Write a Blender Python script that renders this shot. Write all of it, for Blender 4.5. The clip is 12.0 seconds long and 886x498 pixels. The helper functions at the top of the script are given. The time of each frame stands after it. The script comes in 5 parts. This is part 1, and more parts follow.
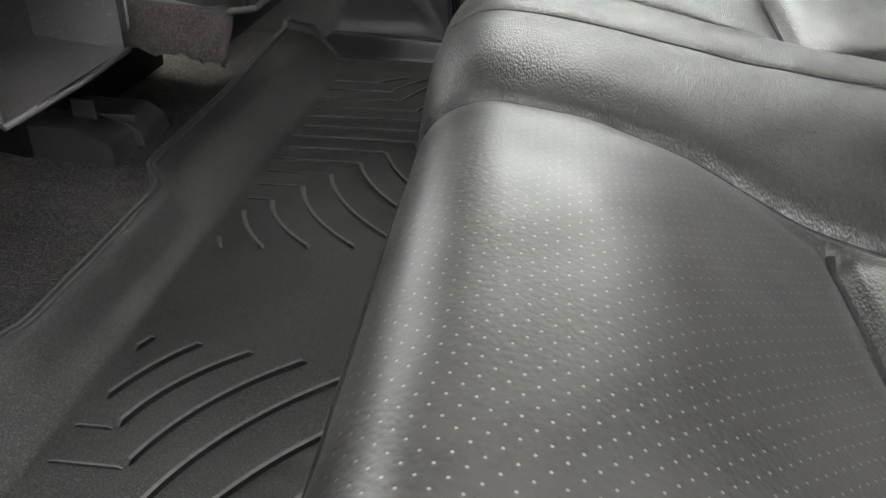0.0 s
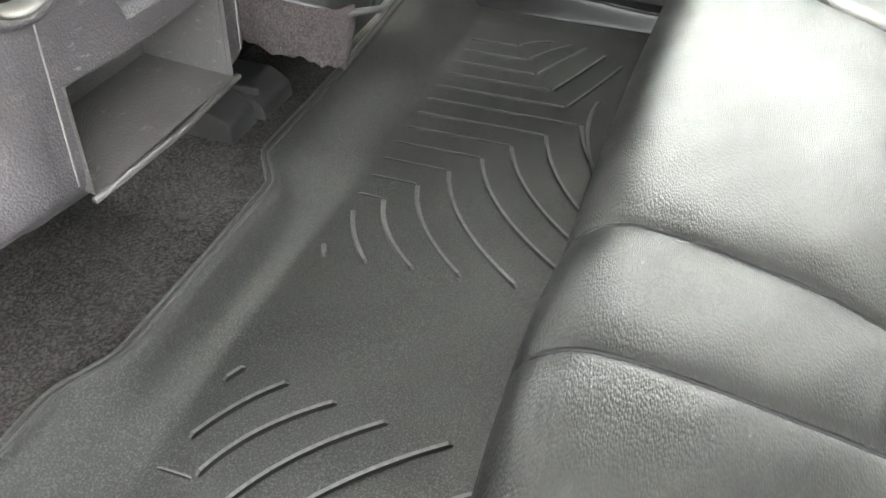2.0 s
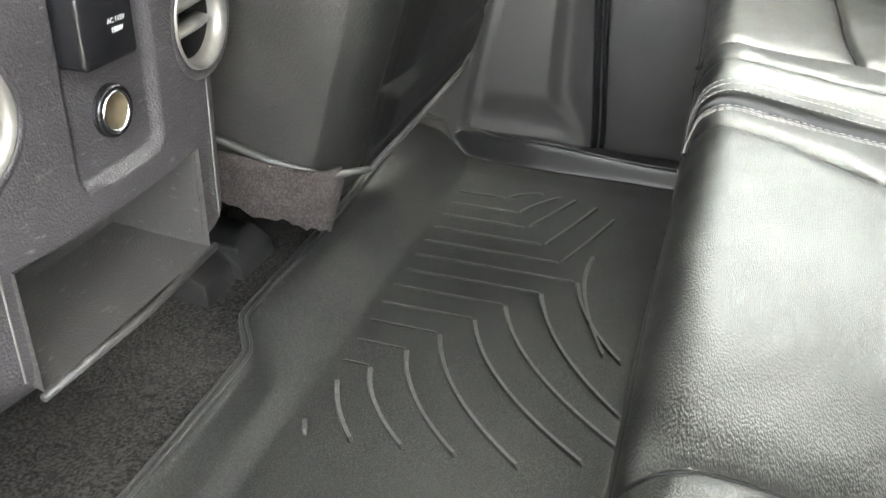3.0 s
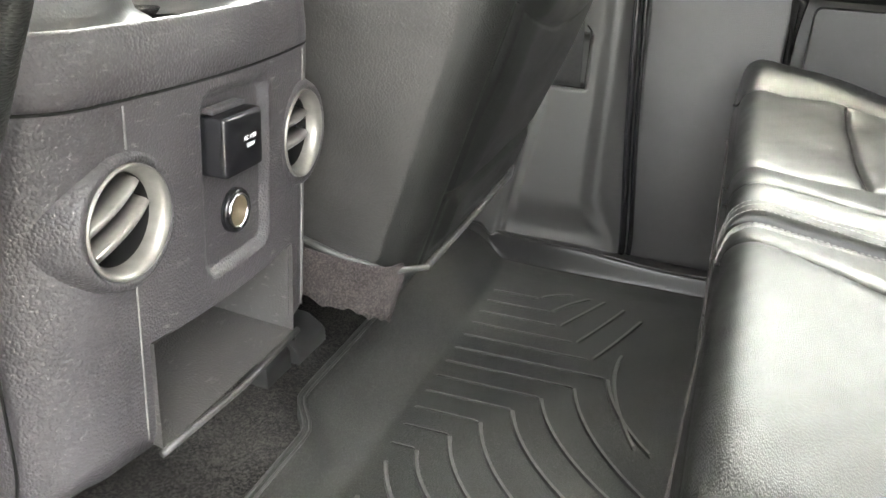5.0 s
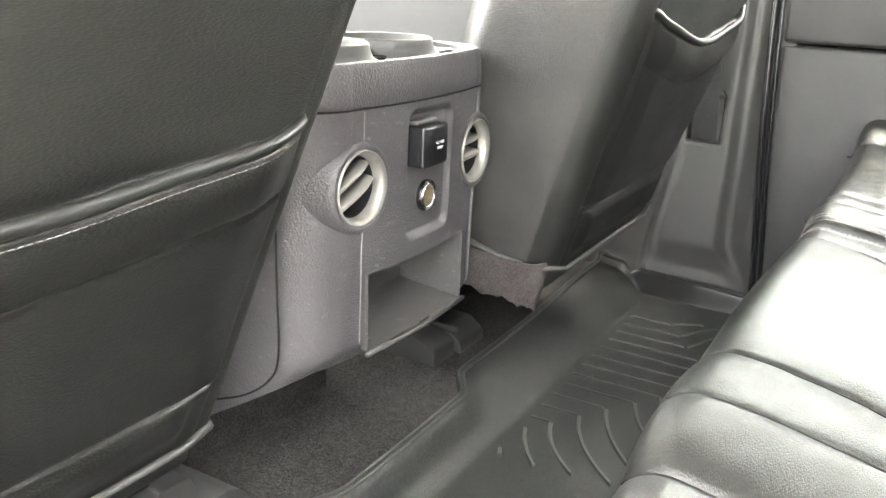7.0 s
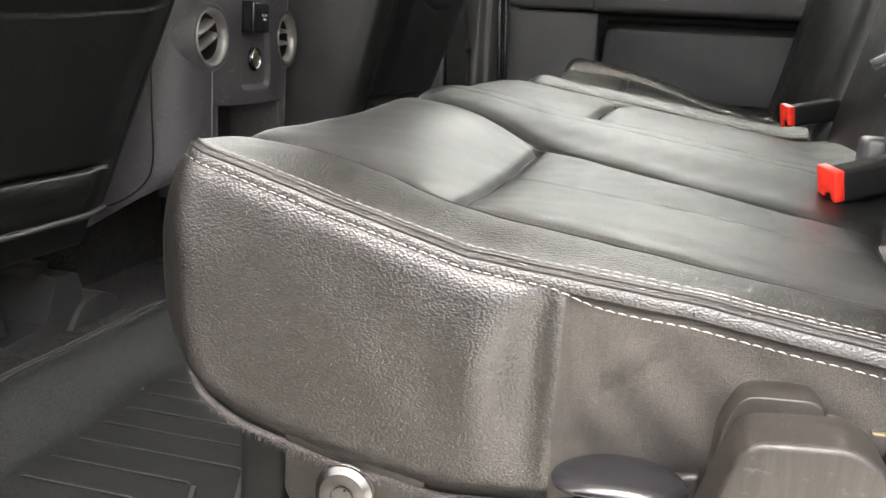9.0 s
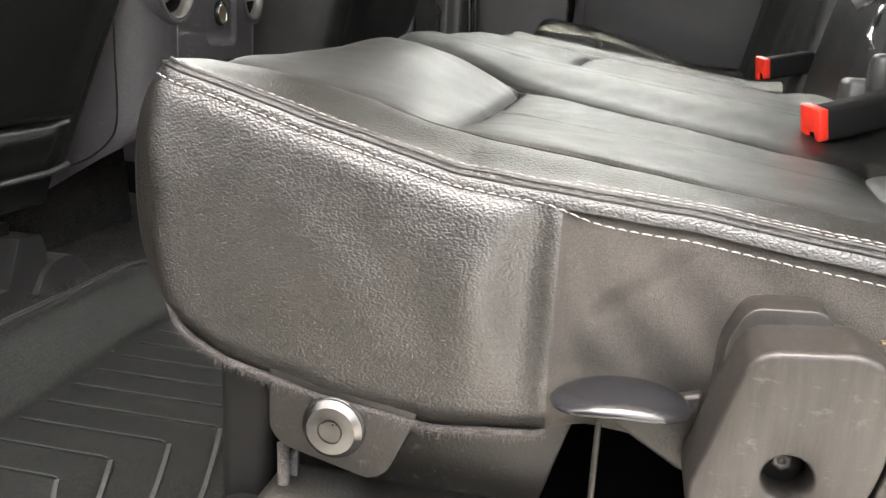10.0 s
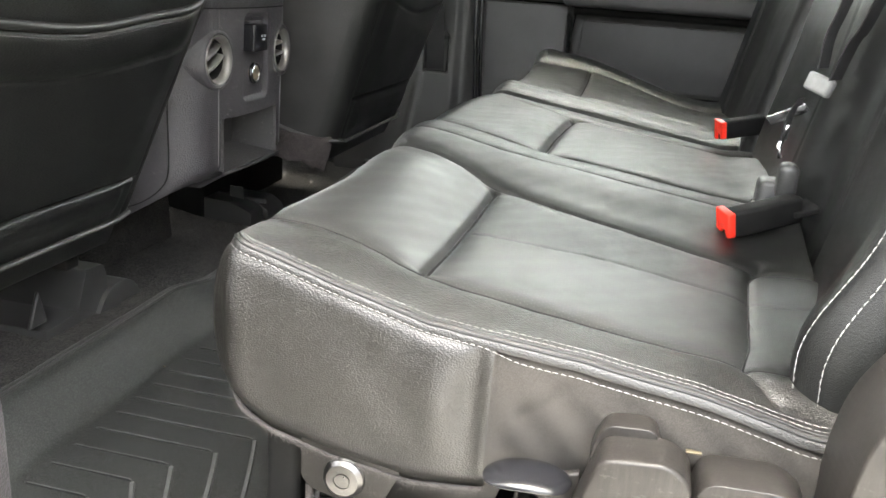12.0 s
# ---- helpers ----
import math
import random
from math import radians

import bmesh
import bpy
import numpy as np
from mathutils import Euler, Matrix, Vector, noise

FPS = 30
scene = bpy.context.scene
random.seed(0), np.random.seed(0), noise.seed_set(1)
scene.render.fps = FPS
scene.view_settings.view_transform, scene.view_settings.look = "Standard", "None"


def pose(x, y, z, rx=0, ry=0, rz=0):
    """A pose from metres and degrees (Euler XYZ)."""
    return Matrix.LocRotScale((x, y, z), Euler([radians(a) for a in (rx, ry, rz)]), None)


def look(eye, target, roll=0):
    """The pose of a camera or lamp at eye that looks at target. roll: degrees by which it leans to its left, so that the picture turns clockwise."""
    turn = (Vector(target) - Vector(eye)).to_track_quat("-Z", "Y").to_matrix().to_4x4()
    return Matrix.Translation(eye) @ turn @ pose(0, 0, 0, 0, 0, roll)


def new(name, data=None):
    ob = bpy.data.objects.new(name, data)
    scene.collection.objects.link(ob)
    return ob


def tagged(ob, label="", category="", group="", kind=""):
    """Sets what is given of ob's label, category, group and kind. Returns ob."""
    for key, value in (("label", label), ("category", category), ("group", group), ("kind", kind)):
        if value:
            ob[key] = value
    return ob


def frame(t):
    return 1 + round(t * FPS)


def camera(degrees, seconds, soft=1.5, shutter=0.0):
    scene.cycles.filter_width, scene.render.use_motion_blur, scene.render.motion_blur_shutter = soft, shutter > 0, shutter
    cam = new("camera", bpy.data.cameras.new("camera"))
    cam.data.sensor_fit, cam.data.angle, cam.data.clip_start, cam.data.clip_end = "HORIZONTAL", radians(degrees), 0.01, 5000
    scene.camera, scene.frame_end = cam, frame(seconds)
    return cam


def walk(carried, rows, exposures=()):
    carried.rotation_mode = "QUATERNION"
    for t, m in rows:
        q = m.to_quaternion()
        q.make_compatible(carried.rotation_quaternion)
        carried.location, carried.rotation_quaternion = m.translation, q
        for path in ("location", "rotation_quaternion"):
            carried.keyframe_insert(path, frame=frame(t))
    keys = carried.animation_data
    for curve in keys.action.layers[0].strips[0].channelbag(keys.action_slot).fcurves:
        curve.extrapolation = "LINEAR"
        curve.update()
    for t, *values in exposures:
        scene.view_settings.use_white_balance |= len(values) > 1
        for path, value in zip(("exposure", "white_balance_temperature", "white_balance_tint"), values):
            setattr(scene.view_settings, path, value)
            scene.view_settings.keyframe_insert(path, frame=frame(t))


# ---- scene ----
cam = camera(54.97, 12.0, soft=1.6)
PATH = [
    (0.0, (-0.6258, -0.3761, 0.4637), (0.2392, -0.2688, -0.0263), 0.45),
    (0.5, (-0.6215, -0.3646, 0.4492), (0.1072, -0.1406, -0.1979), -0.2),
    (1.0, (-0.5785, -0.3632, 0.4651), (0.1094, -0.1215, -0.2193), -0.73),
    (1.5, (-0.5316, -0.3541, 0.5164), (0.1731, -0.1285, -0.1563), 1.65),
    (2.0, (-0.4805, -0.3695, 0.5833), (0.2652, -0.1316, -0.039), 1.37),
    (2.5, (-0.426, -0.3392, 0.5709), (0.3909, -0.0917, 0.0498), 1.85),
    (3.0, (-0.4131, -0.3332, 0.5743), (0.4223, -0.0889, 0.082), 1.71),
    (3.2, (-0.4304, -0.3205, 0.5872), (0.4126, -0.0732, 0.1095), 1.63),
    (4.8, (-0.4928, -0.3191, 0.6121), (0.38, -0.0493, 0.2054), 2.61),
    (5.0, (-0.5035, -0.3169, 0.6088), (0.3753, -0.0402, 0.22), 3.34),
    (5.5, (-0.5418, -0.3255, 0.6081), (0.2842, 0.1026, 0.2413), 1.93),
    (6.0, (-0.575, -0.3539, 0.6247), (0.239, 0.1099, 0.275), 2.11),
    (6.5, (-0.6445, -0.4062, 0.6123), (0.1752, 0.0634, 0.2844), 2.29),
    (6.7, (-0.6764, -0.4203, 0.6117), (0.1464, 0.0498, 0.2924), 2.31),
    (8.3, (-1.1035, -0.5645, 0.4933), (-0.2311, -0.1536, 0.2283), 2.17),
    (8.5, (-1.1278, -0.5774, 0.4572), (-0.2389, -0.1992, 0.1988), 2.01),
    (9.0, (-1.1272, -0.5745, 0.4223), (-0.1849, -0.3364, 0.187), 3.2),
    (9.5, (-1.1229, -0.5615, 0.3917), (-0.173, -0.3528, 0.1592), 3.33),
    (10.0, (-1.1188, -0.5628, 0.3915), (-0.1737, -0.3642, 0.1319), 2.96),
    (10.5, (-1.1179, -0.5638, 0.3984), (-0.1776, -0.3713, 0.1175), 3.01),
    (11.0, (-1.1298, -0.5609, 0.4063), (-0.1988, -0.3742, 0.0926), 3.46),
    (11.5, (-1.1677, -0.5562, 0.4626), (-0.236, -0.3693, 0.151), 3.27),
    (12.0, (-1.2764, -0.6149, 0.5544), (-0.3469, -0.4068, 0.2499), 4.19),
]
walk(cam, [(t, look(e, g, r)) for t, e, g, r in PATH],
     exposures=[(0.0, 5.55, 7100, 10), (0.5, 6.15, 7150, 10), (1.0, 6.75, 7150, 9), (1.5, 7.3, 7150, 8), (2.0, 6.92, 7150, 7), (2.5, 6.7, 7150, 6), (3.2, 6.85, 7200, 6), (5.0, 6.85, 7350, 7), (6.7, 7.1, 7400, 7), (8.3, 5.35, 7300, 12), (9.5, 5.0, 7350, 11), (11.0, 5.1, 7300, 11), (12.0, 5.35, 7100, 7)])

# ---------------------------------------------------------------- light
world = bpy.data.worlds.new("overcast_sky")
scene.world = world
world.use_nodes = True
_n = world.node_tree.nodes
_bg = _n["Background"]
_sky = _n.new("ShaderNodeTexSky")
_sky.sky_type = "NISHITA"
_sky.sun_disc = False
_sky.sun_elevation = radians(78)
_sky.sun_rotation = radians(74)
_sky.dust_density = 8.0
_sky.ozone_density = 2.0
# thin overcast: most of the sky's blue is washed out
_bw = _n.new("ShaderNodeRGBToBW")
_mix = _n.new("ShaderNodeMix")
_mix.data_type = "RGBA"
_mix.inputs["Factor"].default_value = 0.7
world.node_tree.links.new(_sky.outputs[0], _bw.inputs[0])
world.node_tree.links.new(_sky.outputs[0], _mix.inputs["A"])
world.node_tree.links.new(_bw.outputs[0], _mix.inputs["B"])
world.node_tree.links.new(_mix.outputs["Result"], _bg.inputs[0])
_bg.inputs[1].default_value = 0.15

sun = new("sun", bpy.data.lights.new("sun", "SUN"))
sun.data.energy = 0.8
sun.data.angle = radians(20)
sun.data.color = (1.0, 0.985, 0.96)
sun.matrix_world = look((1.7, -0.1, 8.3), (0, -0.4, 0.3))


# ---------------------------------------------------------------- materials
def nodes_of(name):
    m = bpy.data.materials.new(name)
    m.use_nodes = True
    nt = m.node_tree
    return m, nt, nt.nodes["Principled BSDF"]


def link(nt, a, b):
    nt.links.new(a, b)


def coords(nt, scale=(1, 1, 1)):
    tc = nt.nodes.new("ShaderNodeTexCoord")
    mp = nt.nodes.new("ShaderNodeMapping")
    mp.inputs["Scale"].default_value = scale
    link(nt, tc.outputs["Object"], mp.inputs["Vector"])
    return mp.outputs["Vector"]


def noise_tex(nt, vec, scale, detail=4.0, rough=0.55):
    t = nt.nodes.new("ShaderNodeTexNoise")
    t.inputs["Scale"].default_value = scale
    t.inputs["Detail"].default_value = detail
    t.inputs["Roughness"].default_value = rough
    link(nt, vec, t.inputs["Vector"])
    return t.outputs["Fac"]


def voro(nt, vec, scale, feature="DISTANCE_TO_EDGE"):
    t = nt.nodes.new("ShaderNodeTexVoronoi")
    t.feature = feature
    t.inputs["Scale"].default_value = scale
    link(nt, vec, t.inputs["Vector"])
    return t.outputs["Distance"]


def math_node(nt, op, a, b=None, clamp=False):
    t = nt.nodes.new("ShaderNodeMath")
    t.operation = op
    t.use_clamp = clamp
    for i, v in enumerate((a, b)):
        if v is None:
            continue
        if isinstance(v, (int, float)):
            t.inputs[i].default_value = v
        else:
            link(nt, v, t.inputs[i])
    return t.outputs[0]


def ramp(nt, fac, lo, hi, a, b):
    t = nt.nodes.new("ShaderNodeMapRange")
    t.inputs["From Min"].default_value = lo
    t.inputs["From Max"].default_value = hi
    t.inputs["To Min"].default_value = a
    t.inputs["To Max"].default_value = b
    link(nt, fac, t.inputs["Value"])
    return t.outputs["Result"]


def mix_col(nt, fac, a, b):
    t = nt.nodes.new("ShaderNodeMix")
    t.data_type = "RGBA"
    for sock, v in ((t.inputs["Factor"], fac), (t.inputs["A"], a), (t.inputs["B"], b)):
        if isinstance(v, tuple):
            sock.default_value = (*v, 1)
        elif isinstance(v, (int, float)):
            sock.default_value = v
        else:
            link(nt, v, sock)
    return t.outputs["Result"]


def bump(nt, bsdf, heights):
    """heights: (socket, strength, distance) chained into the normal."""
    last = None
    for h, s, d in heights:
        b = nt.nodes.new("ShaderNodeBump")
        b.inputs["Strength"].default_value = s
        b.inputs["Distance"].default_value = d
        link(nt, h, b.inputs["Height"])
        if last:
            link(nt, last, b.inputs["Normal"])
        last = b.outputs["Normal"]
    link(nt, last, bsdf.inputs["Normal"])


def leather(name, colour, rough=0.4, grain=420, depth=0.0007, perforated=False, worn=0.25, stretch=(1, 1, 1), relief=0.45, gloss=0.65, pebble=False):
    m, nt, b = nodes_of(name)
    v = coords(nt, stretch)
    warp = nt.nodes.new("ShaderNodeTexNoise")
    warp.inputs["Scale"].default_value = 60
    link(nt, v, warp.inputs["Vector"])
    add = nt.nodes.new("ShaderNodeVectorMath")
    add.operation = "MULTIPLY_ADD"
    link(nt, warp.outputs["Color"], add.inputs[0])
    add.inputs[1].default_value = (0.0018, 0.0018, 0.0018)
    link(nt, v, add.inputs[2])
    vv = add.outputs[0]
    if pebble:
        # plump pebbles parted by narrow creases
        d = voro(nt, vv, grain, "F1")
        cells = ramp(nt, math_node(nt, "MULTIPLY", d, d), 0.0, 0.5, 1.0, 0.0)
    else:
        cells = ramp(nt, voro(nt, vv, grain, "F1"), 0.0, 0.75, 1.0, 0.0)
    fine = noise_tex(nt, vv, grain * 2.5, 3.0)
    broad = noise_tex(nt, v, 9, 5.0, 0.6)
    smudge = noise_tex(nt, v, 38, 4.0, 0.65)
    dark = tuple(c * 0.78 for c in colour)
    light = tuple(c * 1.25 for c in colour)
    col = mix_col(nt, ramp(nt, broad, 0.35, 0.7, 0, 1), dark, light)
    r = math_node(nt, "ADD", ramp(nt, broad, 0.3, 0.7, rough - 0.02, rough + 0.05),
                  ramp(nt, smudge, 0.4, 0.8, 0.0, worn * 0.25))
    hs = [(cells, relief, depth), (fine, relief * 0.5, depth * 0.5), (broad, 0.06, 0.003)]
    if perforated:
        def dots(off):
            s = nt.nodes.new("ShaderNodeVectorMath")
            s.operation = "MULTIPLY_ADD"
            link(nt, coords(nt), s.inputs[0])
            s.inputs[1].default_value = (1 / PITCH, 1 / PITCH, 0)
            s.inputs[2].default_value = (off, off, 0)
            f = nt.nodes.new("ShaderNodeVectorMath")
            f.operation = "FRACTION"
            link(nt, s.outputs[0], f.inputs[0])
            d = nt.nodes.new("ShaderNodeVectorMath")
            d.operation = "DISTANCE"
            link(nt, f.outputs[0], d.inputs[0])
            d.inputs[1].default_value = (0.5, 0.5, 0)
            return d.outputs["Value"]
        d = math_node(nt, "MINIMUM", dots(0.0), dots(0.5))
        hole = ramp(nt, d, 0.07, 0.15, 0.0, 1.0)
        pad = ramp(nt, d, 0.045, 0.078, 1.0, 0.0)
        col = mix_col(nt, pad, col, (0.11, 0.108, 0.105))
        hs.append((hole, 0.14, 0.0001))
    link(nt, col, b.inputs["Base Color"])
    link(nt, r, b.inputs["Roughness"])
    b.inputs["Specular IOR Level"].default_value = gloss
    bump(nt, b, hs)
    return m


def plastic(name, colour, rough=0.5, grain=700, depth=0.00035, scuff=0.15, metal=0.0, scuff_col=(0.22, 0.21, 0.2), pebble=0.0, brushed=None):
    m, nt, b = nodes_of(name)
    v = coords(nt)
    g = noise_tex(nt, v, grain, 2.0)
    cells = ramp(nt, voro(nt, v, grain * 0.6, "F1"), 0.0, 0.75, 1, 0)
    if pebble:
        d = voro(nt, v, pebble, "F1")
        cells = ramp(nt, math_node(nt, "MULTIPLY", d, d), 0.0, 0.5, 1.0, 0.0)
    broad = noise_tex(nt, v, 12, 6.0, 0.65)
    sc = noise_tex(nt, coords(nt, (14, 30, 60)), 4, 8.0, 0.75)
    col = mix_col(nt, ramp(nt, broad, 0.3, 0.7, 0, 1), tuple(c * 0.85 for c in colour), tuple(c * 1.15 for c in colour))
    if brushed:
        streak = noise_tex(nt, coords(nt, brushed), 1.0, 5.0, 0.7)
        col = mix_col(nt, ramp(nt, streak, 0.42, 0.66, 0.0, 0.55), col, tuple(c * 2.1 for c in colour))
    if scuff > 0:
        col = mix_col(nt, ramp(nt, sc, 0.58, 0.70, 0.0, scuff), col, scuff_col)
    link(nt, col, b.inputs["Base Color"])
    link(nt, ramp(nt, broad, 0.25, 0.75, rough - 0.06, rough + 0.08), b.inputs["Roughness"])
    b.inputs["Metallic"].default_value = metal
    bump(nt, b, [(cells, 0.9, depth), (g, 0.45, depth), (broad, 0.1, 0.002)])
    return m


def dulled(mat, level):
    """A drier, less glossy finish."""
    mat.node_tree.nodes["Principled BSDF"].inputs["Specular IOR Level"].default_value = level
    return mat


def fibre(name, dark, light, rough=0.95, scale=500, depth=0.004):
    m, nt, b = nodes_of(name)
    v = coords(nt)
    a = noise_tex(nt, v, scale, 4.0, 0.7)
    c = noise_tex(nt, v, scale * 0.13, 5.0, 0.7)
    w = noise_tex(nt, v, 6, 5.0, 0.6)
    f = math_node(nt, "ADD", math_node(nt, "MULTIPLY", a, 0.8), math_node(nt, "MULTIPLY", c, 0.2))
    col = mix_col(nt, ramp(nt, f, 0.455, 0.585, 0, 1), dark, light)
    col = mix_col(nt, ramp(nt, w, 0.45, 0.75, 0, 0.35), col, tuple(x * 1.5 for x in light))
    link(nt, col, b.inputs["Base Color"])
    b.inputs["Roughness"].default_value = rough
    b.inputs["Specular IOR Level"].default_value = 0.2
    b.inputs["Sheen Weight"].default_value = 0.05
    b.inputs["Sheen Roughness"].default_value = 0.5
    bump(nt, b, [(a, 0.9, depth), (c, 0.6, depth)])
    return m


def rubber(name, colour, dusty):
    m, nt, b = nodes_of(name)
    v = coords(nt)
    fine = noise_tex(nt, v, 900, 3.0, 0.7)
    mid = noise_tex(nt, v, 45, 6.0, 0.7)
    broad = noise_tex(nt, v, 5, 6.0, 0.6)
    col = mix_col(nt, ramp(nt, mid, 0.4, 0.75, 0, 0.6), colour, dusty)
    col = mix_col(nt, ramp(nt, broad, 0.4, 0.7, 0, 0.6), col, tuple(c * 1.25 for c in dusty))
    link(nt, col, b.inputs["Base Color"])
    grain = noise_tex(nt, v, 560, 3.0, 0.75)
    col = mix_col(nt, ramp(nt, grain, 0.49, 0.62, 0, 0.78), col, tuple(c * 3.1 for c in dusty))
    link(nt, col, b.inputs["Base Color"])
    link(nt, ramp(nt, broad, 0.3, 0.7, 0.42, 0.56), b.inputs["Roughness"])
    b.inputs["Specular IOR Level"].default_value = 0.38
    bump(nt, b, [(fine, 0.6, 0.0007), (mid, 0.12, 0.002)])
    return m


def plain(name, colour, rough=0.5, metal=0.0, wear=True):
    m, nt, b = nodes_of(name)
    if wear:
        v = coords(nt)
        n = noise_tex(nt, v, 90, 5.0, 0.6)
        link(nt, mix_col(nt, ramp(nt, n, 0.35, 0.7, 0, 1), tuple(c * 0.85 for c in colour), tuple(min(1, c * 1.12) for c in colour)),
             b.inputs["Base Color"])
        link(nt, ramp(nt, n, 0.3, 0.7, max(0.05, rough - 0.06), rough + 0.08), b.inputs["Roughness"])
    else:
        b.inputs["Base Color"].default_value = (*colour, 1)
        b.inputs["Roughness"].default_value = rough
    b.inputs["Metallic"].default_value = metal
    return m


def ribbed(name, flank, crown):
    """Rubber with light put into its colour: upward faces pale, sides dark."""
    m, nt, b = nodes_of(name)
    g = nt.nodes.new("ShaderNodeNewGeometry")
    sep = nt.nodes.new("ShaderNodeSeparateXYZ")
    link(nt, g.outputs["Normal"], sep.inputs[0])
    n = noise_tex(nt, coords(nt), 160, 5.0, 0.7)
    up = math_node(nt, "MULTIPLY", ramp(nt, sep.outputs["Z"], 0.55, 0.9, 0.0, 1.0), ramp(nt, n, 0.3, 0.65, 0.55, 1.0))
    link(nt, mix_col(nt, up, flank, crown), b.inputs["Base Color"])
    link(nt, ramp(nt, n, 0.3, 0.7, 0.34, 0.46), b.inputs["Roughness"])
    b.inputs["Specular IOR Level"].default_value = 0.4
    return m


PITCH = 0.0052
M_LEATHER = leather("black_leather", (0.0056, 0.0060, 0.0056), 0.365, 860, 0.0006, stretch=(0.6, 1.7, 1), relief=0.32, gloss=0.48, pebble=True)
M_PERF = leather("perforated_leather", (0.0105, 0.0105, 0.010), 0.425, 600, 0.0003, perforated=True, relief=0.16, gloss=0.68)
M_SIDE = leather("side_leather", (0.0088, 0.0080, 0.0070), 0.29, 800, 0.0008, stretch=(1, 0.80, 1.15), relief=0.36, gloss=0.66, pebble=True)
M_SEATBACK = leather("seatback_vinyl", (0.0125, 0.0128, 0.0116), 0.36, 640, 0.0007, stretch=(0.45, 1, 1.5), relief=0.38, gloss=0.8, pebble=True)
M_POCKET = leather("smooth_pocket_vinyl", (0.0062, 0.0065, 0.0059), 0.36, 520, 0.0006, stretch=(0.6, 1, 1.4), relief=0.26, gloss=0.92, pebble=True)
M_CORD = leather("cord_vinyl", (0.011, 0.0113, 0.0104), 0.42, 600, 0.0003, relief=0.1, gloss=0.62)
M_CUBBY = plastic("dusty_cubby_plastic", (0.043, 0.041, 0.040), 0.5, 900, 0.0003, 0.5)
# seat vinyl made paler to stand for door light on the bolsters
M_BOLSTER_LIT = leather("lit_bolster_vinyl", (0.041, 0.0395, 0.0378), 0.42, 420, 0.0008, stretch=(0.7, 1, 1.2), relief=0.4, gloss=0.5, pebble=True)
M_PIPING = leather("piping_vinyl", (0.06, 0.06, 0.057), 0.4, 500, 0.0004, relief=0.2)
M_FABRIC = fibre("woven_trim", (0.032, 0.029, 0.026), (0.050, 0.046, 0.042), 0.9, 1300, 0.0006)
M_FELT = fibre("grey_felt_edge", (0.030, 0.027, 0.026), (0.105, 0.095, 0.092), 1.0, 1200, 0.001)
M_FLAP = fibre("brown_grey_felt", (0.03, 0.026, 0.025), (0.08, 0.066, 0.063), 1.0, 450, 0.004)
M_CARPET = fibre("black_carpet", (0.003, 0.003, 0.0028), (0.058, 0.053, 0.048), 1.0, 300, 0.005)
M_GLOSSRUB = plain("glossy_black_rubber", (0.006, 0.006, 0.0062), 0.36)
M_RUBBER = rubber("moulded_rubber", (0.0088, 0.0092, 0.0089), (0.0230, 0.0240, 0.0227))
# pale crowns and dark flanks stand for the light on the ribs
M_RIB = ribbed("lit_rubber_rib", (0.0065, 0.0067, 0.0065), (0.120, 0.121, 0.118))
M_RIM = plain("highlight_rubber_rim", (0.045, 0.045, 0.044), 0.40)
M_RAIL = plain("smooth_rail_plastic", (0.040, 0.040, 0.0395), 0.30, wear=False)
M_CONSOLE = plastic("grained_grey_plastic", (0.048, 0.0447, 0.0477), 0.41, 900, 0.00036, 0.3, pebble=460)
M_FACE = plastic("grey_face_plastic", (0.048, 0.0445, 0.0475), 0.44, 900, 0.0004, 0.8)
M_PILLAR = plain("pillar_plastic", (0.054, 0.0535, 0.0525), 0.32, wear=False)
M_TRIM = plastic("dark_trim_plastic", (0.036, 0.036, 0.035), 0.38, 900, 0.00014, 0.12)
M_BRACKET = plastic("brown_grey_metal", (0.010, 0.0090, 0.0080), 0.44, 900, 0.0001, 0.2)
M_DOOR = plastic("door_plastic", (0.044, 0.0435, 0.0435), 0.46, 1500, 0.0003, 0.05)
M_COVER = plastic("hinge_cover_plastic", (0.0125, 0.0112, 0.0102), 0.40, 1500, 0.00006, 0.14, brushed=(300, 260, 34))
dulled(M_COVER, 0.32)
dulled(M_BRACKET, 0.3)
M_GLOSSBLK = plain("smooth_black_plastic", (0.009, 0.009, 0.0105), 0.24, wear=False)
M_DARKSTEEL = plain("dark_steel", (0.05, 0.048, 0.045), 0.5, 0.6)
M_BLACK = plain("matt_black", (0.006, 0.006, 0.006), 0.7)
M_BLACK.node_tree.nodes["Principled BSDF"].inputs["Specular IOR Level"].default_value = 0.2
M_SILVER = plain("silver_paint", (0.215, 0.205, 0.19), 0.34, 0.45)
M_WORN = plain("worn_light_grey", (0.15, 0.145, 0.14), 0.5)
M_CHROME = plain("chrome", (0.80, 0.80, 0.80), 0.14, 1.0)
M_LATCH = plain("pale_grey_plastic", (0.20, 0.20, 0.195), 0.4)
M_STEEL = plain("brushed_steel", (0.13, 0.127, 0.124), 0.32, 1.0)
M_TAN = plain("tan_cup", (0.11, 0.088, 0.056), 0.45)
M_BRASS = plain("dull_brass", (0.08, 0.065, 0.04), 0.5, 0.4)
M_RED = plain("red_plastic", (0.75, 0.035, 0.02), 0.35)
M_THREAD = plain("white_thread", (0.28, 0.27, 0.26), 0.7, wear=False)
M_PRINT = plain("white_print", (0.8, 0.8, 0.8), 0.6, wear=False)
M_BELT = fibre("seat_belt_webbing", (0.012, 0.012, 0.012), (0.032, 0.032, 0.032), 0.6, 1200, 0.0005)
